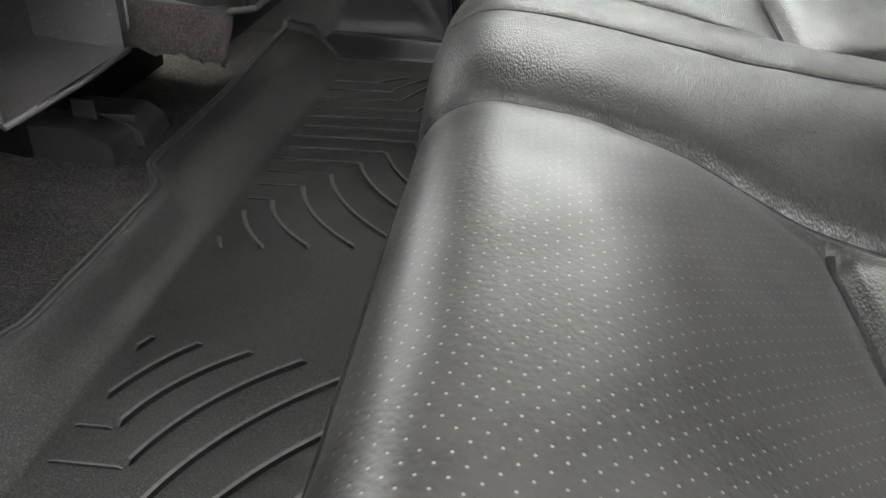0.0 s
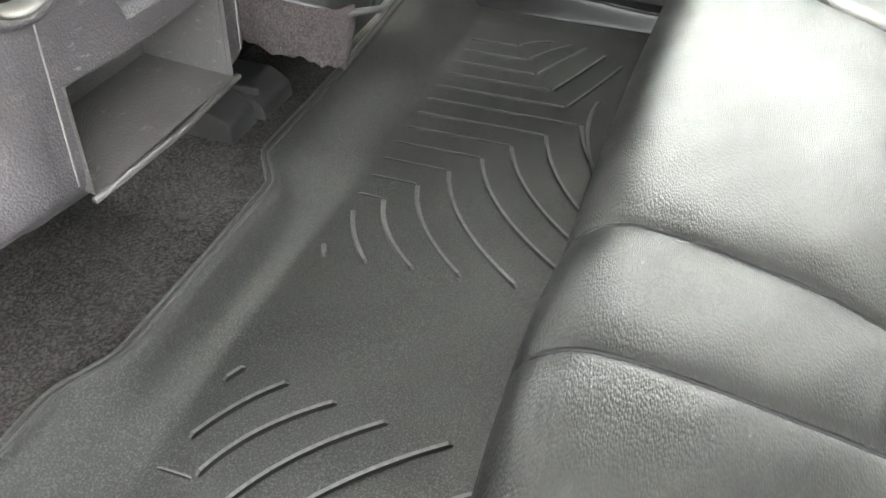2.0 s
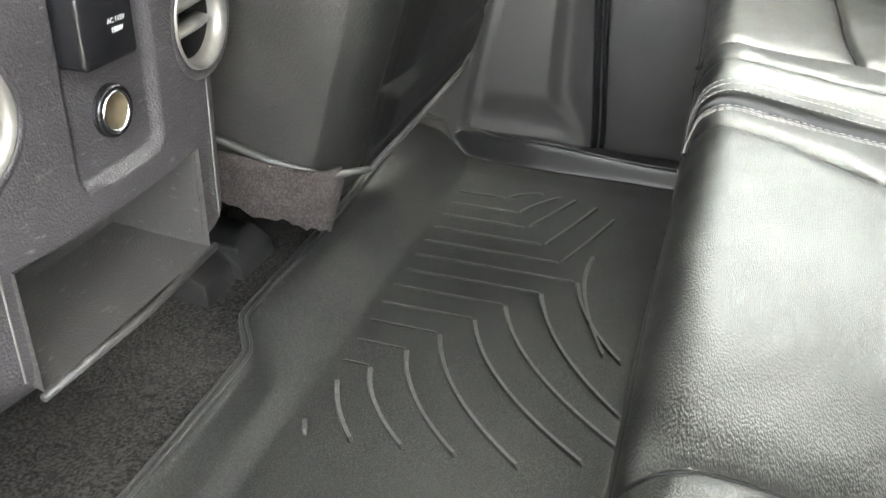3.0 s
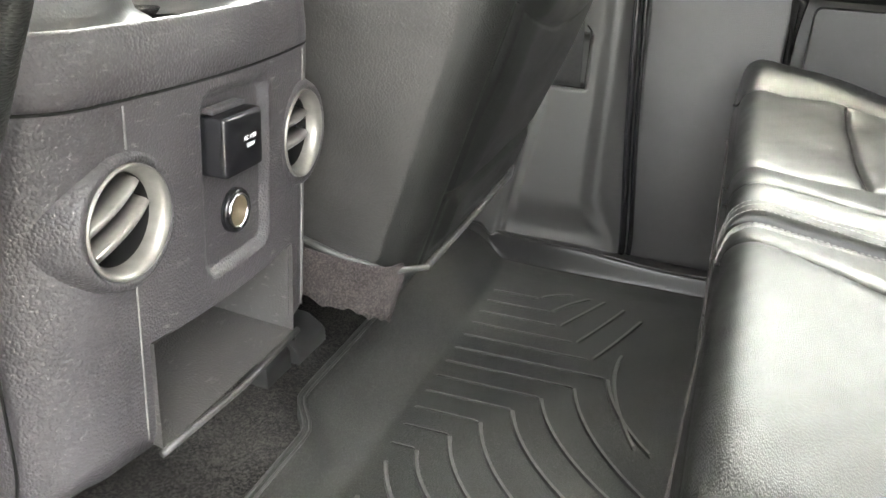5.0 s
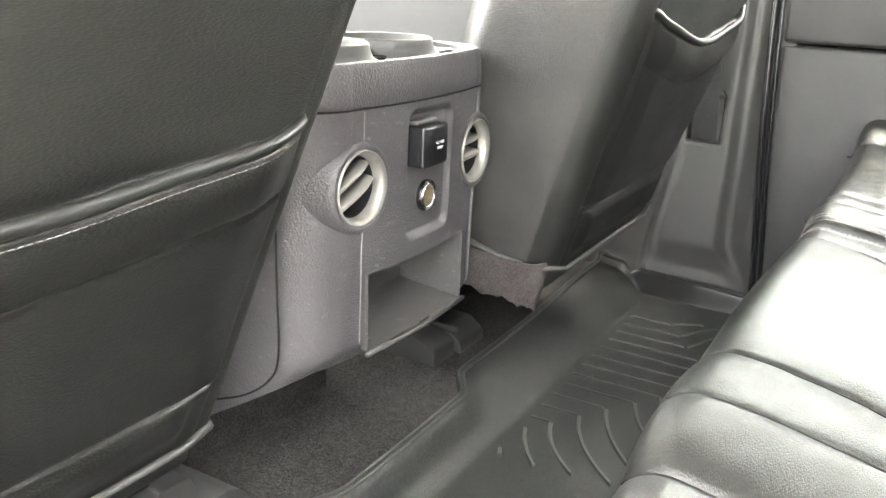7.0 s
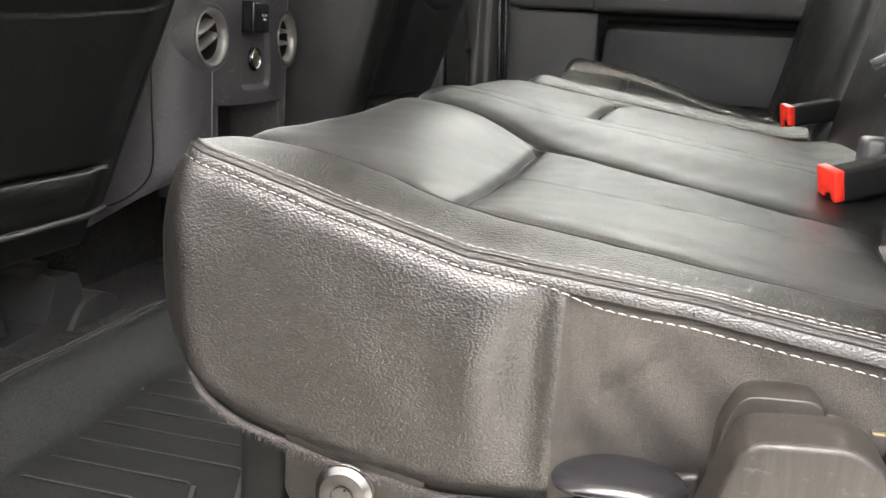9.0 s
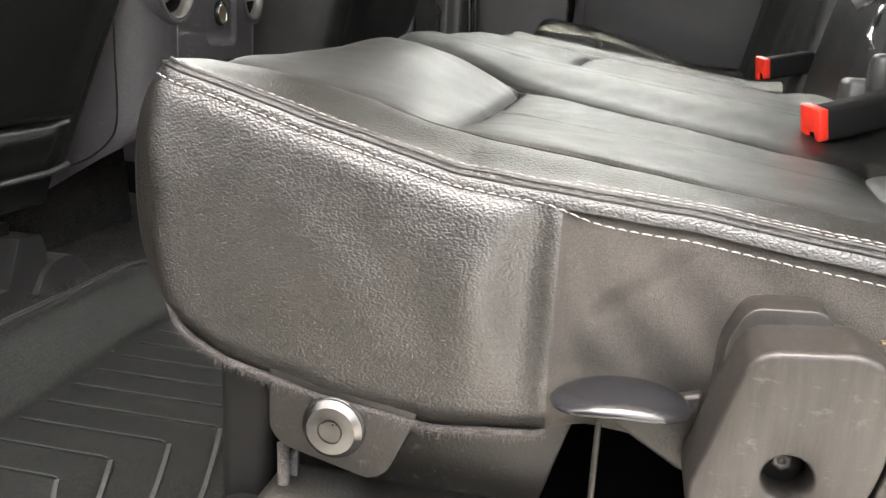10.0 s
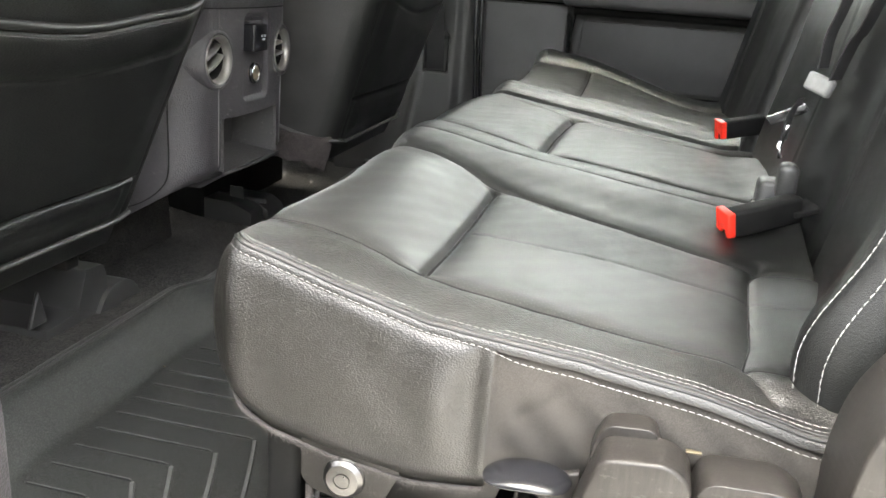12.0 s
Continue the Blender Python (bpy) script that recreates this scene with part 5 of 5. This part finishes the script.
    place(root, "pocket_seam", tube_bm(along(0.0530, -0.0004, 0.001), 0.0008, 6), M_CORD, "thin sewn seam below the pocket band")
    sk = prism_bm([(yw + 0.010, base_z - 0.001), (yw + 0.030, base_z - 0.048), (yw + 0.10, base_z - 0.052), (yw + 0.13, base_z)], "x", x0 + 0.02, x1 - 0.012, 0.006, 2)
    place(root, "lower_skirt", sk, M_POCKET)
    # cushion box, mostly hidden under the backrest
    place(root, "cushion", prism_bm(round_poly([(yw + 0.09, base_z - 0.03), (yw + 0.09, base_z + 0.10), (yw + 0.60, base_z + 0.15), (yw + 0.62, base_z - 0.03)], 0.03), "x", x0 + 0.02, x1 - 0.02, 0.015, 2), M_SEATBACK)
    # base made wide and black to shut light out under the seat
    place(root, "seat_base", box_bm(((x0 + x1) / 2, yw + 0.40, base_z * 0.5 + 0.005), (W - 0.03, 0.22, base_z + 0.01), 0.01), M_BLACK, "black seat base, widened to keep the underside dark")
    if flap:
        verts, faces = [], []
        n = 40
        walk_round = spline([(x0 - 0.010, yw + 0.17, 0), (x0 - 0.022, yw + 0.09, 0), (x0 - 0.020, yw + 0.035, 0), (x0 + 0.002, yw + 0.014, 0), (x0 + 0.040, yw + 0.018, 0), (x0 + 0.055, yw + 0.03, 0)], 8)
        for i in range(n + 1):
            u = i / n
            p = walk_round[i]
            drop = 0.052 + 0.014 * math.exp(-((u - 0.62) / 0.16) ** 2) + 0.003 * math.sin(u * 31) + 0.002 * math.sin(u * 83)
            drop *= 1 - 0.55 * max(0.0, (u - 0.72) / 0.28)
            for k in range(7):
                t = k / 6
                w = 0.0035 * math.sin(u * 23 + t * 4) * t
                verts.append((p.x + w - 0.006 * t - o[0], p.y + 0.012 * t + w - o[1], base_z + 0.010 + 0.022 * max(0, 0.5 - u) - drop * t - o[2]))
        for i in range(n):
            for k in range(6):
                faces.append((i * 7 + k, (i + 1) * 7 + k, (i + 1) * 7 + k + 1, i * 7 + k + 1))
        ob = raw("felt_flap", verts, faces, M_FLAP, root, "ragged brown-grey felt flap")
        sol = ob.modifiers.new("thick", "SOLIDIFY")
        sol.thickness = 0.004
    return root


build_front_seat(-0.770, -0.232, 0.080, 0.203, 0.45, "black vinyl front seat with a stitched map pocket on its back", 1, False, -0.03, 0.292, 0.060, 0.020)
build_front_seat(0.264, 0.700, -0.040, 0.233, 0.35, "black vinyl front seat with sagging map pocket and felt flap", -1, True, 0.25, 0.325, 0.088, 0.038)


def build_rails():
    def cover(at, pts, x0, x1, label):
        ob = thing("seat_rail_cover", at, label, "rail cover", "seat rail covers")
        place(ob, "cover", prism_bm(round_poly(pts, 0.008, 4), "x", x0, x1, 0.004, 2), M_RAIL)
        return ob
    def cap(at, pts, y0, y1, label, r=0.006):
        ob = thing("seat_rail_cover", at, label, "rail cover", "seat rail covers")
        place(ob, "cover", prism_bm(round_poly(pts, r, 4), "y", y0, y1, 0.0035, 3), M_RAIL)
        return ob
    a = cap((-0.27, 0.2, 0.03), [(-0.342, 0.020), (-0.340, 0.045), (-0.270, 0.049), (-0.246, 0.107), (-0.206, 0.104), (-0.198, 0.085), (-0.196, 0.02)], 0.150, 0.32, "dark plastic cover over the front seat rail on the carpet", 0.003)
    place(a, "fin", prism_bm([(-0.352, 0.05), (-0.330, 0.100), (-0.316, 0.05)], "y", 0.165, 0.172, 0.002), M_RAIL)
    place(a, "rail", box_bm((-0.262, 0.34, 0.120), (0.030, 0.36, 0.016), 0.003), M_DARKSTEEL, "dark steel slide rail")
    b = cap((-0.17, 0.18, 0.03), [(-0.240, 0.02), (-0.214, 0.054), (-0.194, 0.066), (-0.162, 0.068), (-0.140, 0.056), (-0.108, 0.018)], 0.142, 0.28, "small dark plastic rail end cap on the carpet", 0.008)
    place(b, "foot_flange", box_bm((-0.172, 0.150, 0.026), (0.132, 0.020, 0.006), 0.002), M_RAIL)
    d = cover((0.315, 0.16, 0.03), [(0.145, 0.026), (0.147, 0.060), (0.190, 0.078), (0.30, 0.085), (0.30, 0.026)], 0.285, 0.345, "dark plastic rail cap under the console corner")
    place(d, "clip", box_bm((0.330, 0.200, 0.088), (0.004, 0.030, 0.028), 0.001), M_RAIL, "thin upright clip")
    e = cover((0.39, 0.16, 0.03), [(0.137, 0.026), (0.139, 0.050), (0.165, 0.068), (0.30, 0.072), (0.30, 0.026)], 0.352, 0.430, "dark plastic rail end beside the felt flap")
    place(e, "ridge", box_bm((0.356, 0.19, 0.070), (0.006, 0.09, 0.010), 0.002), M_RAIL)
    # wiring under the near front seat
    for path in ([(-0.46, 0.16, 0.045), (-0.455, 0.18, 0.085), (-0.43, 0.20, 0.10)], [(-0.50, 0.20, 0.07), (-0.47, 0.19, 0.09), (-0.44, 0.17, 0.085)]):
        w = part("cable", tube_bm(spline(path, 8), 0.0035), M_TRIM)
        tagged(w, "thin dark cable under the front seat", "cable", "cables under the seat")


build_rails()


# ---------------------------------------------------------------- centre console
def build_console():
    root = thing("centre_console", (0.0, 0.1, 0.05), "worn grey plastic centre console with round vents and open cubby", "console")
    o = Vector((0.0, 0.1, 0.05))

    def P(name, bm, mat, label="", parent=None, smooth=True):
        bm.transform(Matrix.Translation(-o))
        return part(name, bm, mat, parent or root, label, smooth)
    # ring-shaped body wall: plan outline swept from the bottom to the seam, with the cubby cut out of its back face
    ZB, ZT = 0.228, 0.486

    us = np.concatenate([np.linspace(0, 0.28, 16), np.linspace(0.285, 0.42, 26), np.linspace(0.4225, 0.5775, 190), np.linspace(0.58, 0.715, 26), np.linspace(0.72, 1, 16)])
    zs = np.unique(np.round(np.concatenate([np.linspace(ZB, ZT, 170), [0.2405, 0.2435, 0.3215, 0.3245]]), 5))
    V = np.zeros((len(us), len(zs), 3))
    for i, u in enumerate(us):
        a = (u - 0.5) * 2
        s = abs(a)
        sg = 1 if a >= 0 else -1
        # back face out to 0.118, a rounded corner, then the side running forwards
        if s < 0.15:
            x, y = s / 0.15 * 0.118, 0.010 * (s / 0.15) ** 2
        elif s < 0.44:
            t = (s - 0.15) / 0.29 * math.pi / 2
            x, y = 0.118 + 0.060 * math.sin(t), 0.010 + 0.075 * (1 - math.cos(t))
        else:
            t = (s - 0.44) / 0.56
            x, y = 0.178 + 0.006 * t, 0.085 + 0.45 * t
        for j, z in enumerate(zs):
            h = (z - ZB) / (ZT - ZB)
            f = 1 - 0.03 * (1 - h)
            tuck = 0.018 * max(0, 1 - (z - ZB) / 0.03) ** 2
            low = 0.60 * min(max(0.0, y - 0.016), 0.16)
            V[i, j] = (sg * x * f, y + tuck + 0.004 * (1 - h), z - low * (1 - h) ** 2)
    # the sunk socket panel with its sloped border
    qx = np.maximum(np.abs(V[:, :, 0] - 0.0095) - 0.031, 0)
    qz = np.maximum(np.abs(V[:, :, 2] - 0.4105) - 0.054, 0)
    V[:, :, 1] += 0.0065 * sm(0.016, 0.006, np.hypot(qx, qz))
    nz = len(zs)
    CZ0, CZ1, CX0, CX1 = 0.242, 0.323, -0.094, 0.092
    cx = (V[:-1, :-1, 0] + V[1:, 1:, 0]) / 2
    cz = (V[:-1, :-1, 2] + V[1:, 1:, 2]) / 2
    rounds = (np.hypot(cx + 0.106, cz - 0.413) < 0.0352) | (np.hypot(cx - 0.121, cz - 0.414) < 0.0352) | (np.hypot(cx - 0.005, cz - 0.385) < 0.0130)
    hole = rounds | (cx > CX0) & (cx < CX1) & (cz > CZ0) & (cz < CZ1)
    face = (np.abs(cx - 0.0105) < 0.1135)
    for nm, msk, mt, lab in (("back_plate", face & ~hole, M_FACE, "scuffed smooth grey back plate"), ("body", ~face & ~rounds, M_CONSOLE, "pebble-grained grey body")):
        sel = np.argwhere(msk)
        fs = np.stack([sel[:, 0] * nz + sel[:, 1], (sel[:, 0] + 1) * nz + sel[:, 1], (sel[:, 0] + 1) * nz + sel[:, 1] + 1, sel[:, 0] * nz + sel[:, 1] + 1], 1)
        used, inv = np.unique(fs, return_inverse=True)
        raw(nm, (V.reshape(-1, 3)[used] - np.array(o)).tolist(), inv.reshape(fs.shape).tolist(), mt, root, lab)
    # cubby lining
    bm = bmesh.new()
    d = 0.085
    q = lambda x, y, z: bm.verts.new((x, y, z))
    fr = [q(CX0 - 0.002, 0.006, CZ0 - 0.001), q(CX1 + 0.002, 0.006, CZ0 - 0.001), q(CX1 + 0.002, 0.006, CZ1 + 0.001), q(CX0 - 0.002, 0.006, CZ1 + 0.001)]
    bk = [q(CX0 + 0.008, d, CZ0 + 0.012), q(CX1 - 0.008, d, CZ0 + 0.012), q(CX1 - 0.008, d, CZ1 - 0.004), q(CX0 + 0.008, d, CZ1 - 0.004)]
    for k in range(4):
        bm.faces.new((fr[k], fr[(k + 1) % 4], bk[(k + 1) % 4], bk[k]))
    bm.faces.new(bk)
    bmesh.ops.recalc_face_normals(bm, faces=bm.faces)
    bmesh.ops.reverse_faces(bm, faces=bm.faces)
    P("cubby", bm, M_CUBBY, "open cubby at the foot of the console", smooth=False)
    P("cubby_lip", tube_bm([(-0.100, 0.004, 0.240), (0.0, 0.000, 0.239), (0.098, 0.004, 0.240)], 0.0028), M_CUBBY, "worn lower lip")
    # vertical joints beside the back plate
    for sg in (-1, 1):
        for z0, z1 in ((0.252, 0.372), (0.458, 0.484)):
            P("joint", tube_bm([(0.0105 + sg * 0.1135, 0.010 * (min(0.118, abs(0.0105 + sg * 0.1135)) / 0.118) ** 2 + 0.0003 * sg + 0.004 * (1 - (z - ZB) / (ZT - ZB)), z) for z in np.linspace(z0, z1, 12)], 0.0007, 6), M_WORN)
    # top cap
    def cap(z, g):
        out = []
        for u in us:
            a = (u - 0.5) * 2
            s, sg = abs(a), (1 if a >= 0 else -1)
            if s < 0.15:
                x, y = s / 0.15 * 0.118, 0.010 * (s / 0.15) ** 2
            elif s < 0.44:
                t = (s - 0.15) / 0.29 * math.pi / 2
                x, y = 0.118 + 0.060 * math.sin(t), 0.010 + 0.075 * (1 - math.cos(t))
            else:
                t = (s - 0.44) / 0.56
                x, y = 0.178 + 0.006 * t, 0.085 + 0.45 * t
            out.append((sg * x * (1 - g * 0.4), y + g * 0.06, z))
        return out
    rows = [cap(0.4865, 0.03), cap(0.4885, 0.0), cap(0.500, 0.0), cap(0.521, 0.02), cap(0.5275, 0.05), cap(0.529, 0.09), cap(0.527, 0.16), cap(0.520, 0.22), cap(0.519, 0.7)]
    n = len(us)
    verts = [Vector(p) - o for r in rows for p in r]
    faces = [(k * n + i, k * n + i + 1, (k + 1) * n + i + 1, (k + 1) * n + i) for k in range(len(rows) - 1) for i in range(n - 1)]
    raw("top_cap", verts, faces, M_CONSOLE, root, "grained console top")
    P("joint", tube_bm([Vector(p) for p in cap(0.4868, 0.012)], 0.0012, 6), M_BLACK)
    P("top_plate", box_bm((0.0, 0.36, 0.518), (0.31, 0.60, 0.012), 0.004), M_GLOSSBLK)
    side = spline([(-0.1795, 0.052, 0.470), (-0.1798, 0.050, 0.40), (-0.1785, 0.051, 0.32), (-0.1765, 0.053, 0.256), (-0.1760, 0.066, 0.226), (-0.176, 0.10, 0.200), (-0.177, 0.15, 0.18)], 8)
    P("side_joint", tube_bm(side, 0.0011, 6), M_BLACK, "joint of the side cover")
    for x in (-0.060, 0.062):
        m = Matrix.Translation((x, 0.104, 0.519))
        P("cup_holder", lathe_bm([(0.072, 0.0), (0.062, 0.006), (0.0585, 0.015), (0.0580, 0.019), (0.0560, 0.0205), (0.0530, 0.019), (0.0500, 0.005), (0.048, -0.02)], m, 48, False), M_TRIM, "raised cup holder rim")
        # black disc added in place of the shade down in the cup
        P("cup_shade", lathe_bm([(0.0500, 0.0075), (0.0480, 0.0068), (0.001, 0.0066)], m, 40, False), M_BLACK, "black disc for the shade inside the cup")
    P("console_lid", box_bm((0.0, 0.42, 0.565), (0.27, 0.36, 0.06), 0.02, 4), M_LEATHER, "padded console lid")
    # covered outlet
    cov = P("outlet_cover", box_bm((-0.010, -0.0045, 0.4425), (0.048, 0.023, 0.042), 0.0035, 3), M_GLOSSBLK, "hinged black outlet cover")
    P("outlet_hinge", box_bm((-0.010, 0.000, 0.4655), (0.040, 0.009, 0.004), 0.0012), M_FACE, "hinge of the outlet cover", cov)
    for txt, z in (("AC 115V", 0.4440), ("150W", 0.4385)):
        cu = bpy.data.curves.new("print", "FONT")
        cu.body = txt
        cu.size = 0.0042
        cu.align_x = "CENTER"
        cu.extrude = 0.0001
        ob = new("print", cu)
        ob.parent = cov
        ob.location = Vector((-0.004, -0.0163, z)) - o
        ob.rotation_euler = (radians(90), 0, 0)
        cu.materials.append(M_PRINT)
        ob["label"] = "white printed rating"
    # round power socket
    m = Matrix.Translation((0.005, 0.0055, 0.385)) @ pose(0, 0, 0, 90, 0, 0)
    so = P("power_socket", lathe_bm([(0.0168, 0.0), (0.0168, 0.0035), (0.0155, 0.0052), (0.0138, 0.0052), (0.0128, 0.0036)], m, 40, False), M_GLOSSBLK, "round power socket with a black collar")
    P("socket_ring", lathe_bm([(0.0132, 0.0030), (0.0130, 0.0058), (0.0120, 0.0058), (0.0114, 0.0046)], m, 40, False), M_CHROME, "bright metal ring", so)
    P("socket_cup", lathe_bm([(0.0116, 0.0050), (0.0113, -0.004), (0.0110, -0.018), (0.0040, -0.019), (0.0005, -0.019)], m, 40, False), M_TAN, "tan inner cup", so)
    # air vents in round pods
    for sg, xc, yc, zc in ((-1, -0.106, 0.0080, 0.413), (1, 0.121, 0.0095, 0.414)):
        c = Vector((xc, yc, zc))
        turn = pose(0, 0, 0, 90, 0, 0)
        m = Matrix.Translation(c) @ Matrix.Rotation(radians(sg * 3), 4, "Z") @ turn
        pod = P("vent_pod", lathe_bm([(0.070, -0.060), (0.058, -0.028), (0.0455, -0.004), (0.0432, 0.0010), (0.0405, 0.0024), (0.0376, 0.0018), (0.0369, 0.0002)], m, 64, False), M_CONSOLE, "rounded pod round the air vent")
        P("vent_ring", lathe_bm([(0.0368, -0.0006), (0.0364, 0.0026), (0.0352, 0.0030), (0.0318, -0.002), (0.0305, -0.006), (0.0300, -0.010)], m, 64, False), M_SILVER, "silver vent ring", pod)
        P("vent_throat", lathe_bm([(0.0302, -0.009), (0.0285, -0.046), (0.001, -0.047)], m, 48, False), M_BLACK, "dark vent throat", pod)
        for h in (0.0092, -0.0088):
            w = math.sqrt(0.0280 ** 2 - h * h)
            verts, faces = [], []
            nn = 16
            for i in range(nn + 1):
                u = -1 + 2 * i / nn
                bow = 0.010 * (1 - u * u)
                for (dy, dz) in ((-0.001, -0.0026), (0.001, 0.0), (-0.001, 0.0026), (-0.014, 0.0046), (-0.014, 0.0016)):
                    verts.append((u * w, h + dz + bow * 0.25, dy + bow * 0.6 - 0.008))
            for i in range(nn):
                for j in range(5):
                    faces.append((i * 5 + j, i * 5 + (j + 1) % 5, (i + 1) * 5 + (j + 1) % 5, (i + 1) * 5 + j))
            spin = Matrix.Rotation(radians(26 if sg < 0 else 4), 4, "Z")
            mm = Matrix.Translation(-o) @ m @ spin
            raw("louvre", [mm @ Vector(p) for p in verts], faces, M_SILVER, pod, "curved silver louvre")
    # dark carpeted tunnel under the console
    t = part("tunnel", prism_bm(round_poly([(-0.13, -0.02), (-0.11, 0.20), (0.12, 0.20), (0.15, -0.02)], 0.03), "y", 0.24, 1.45, 0.01), M_CARPET)
    tagged(t, "black carpeted floor tunnel under the console", "floor tunnel", kind="structure")
    return root


build_console()
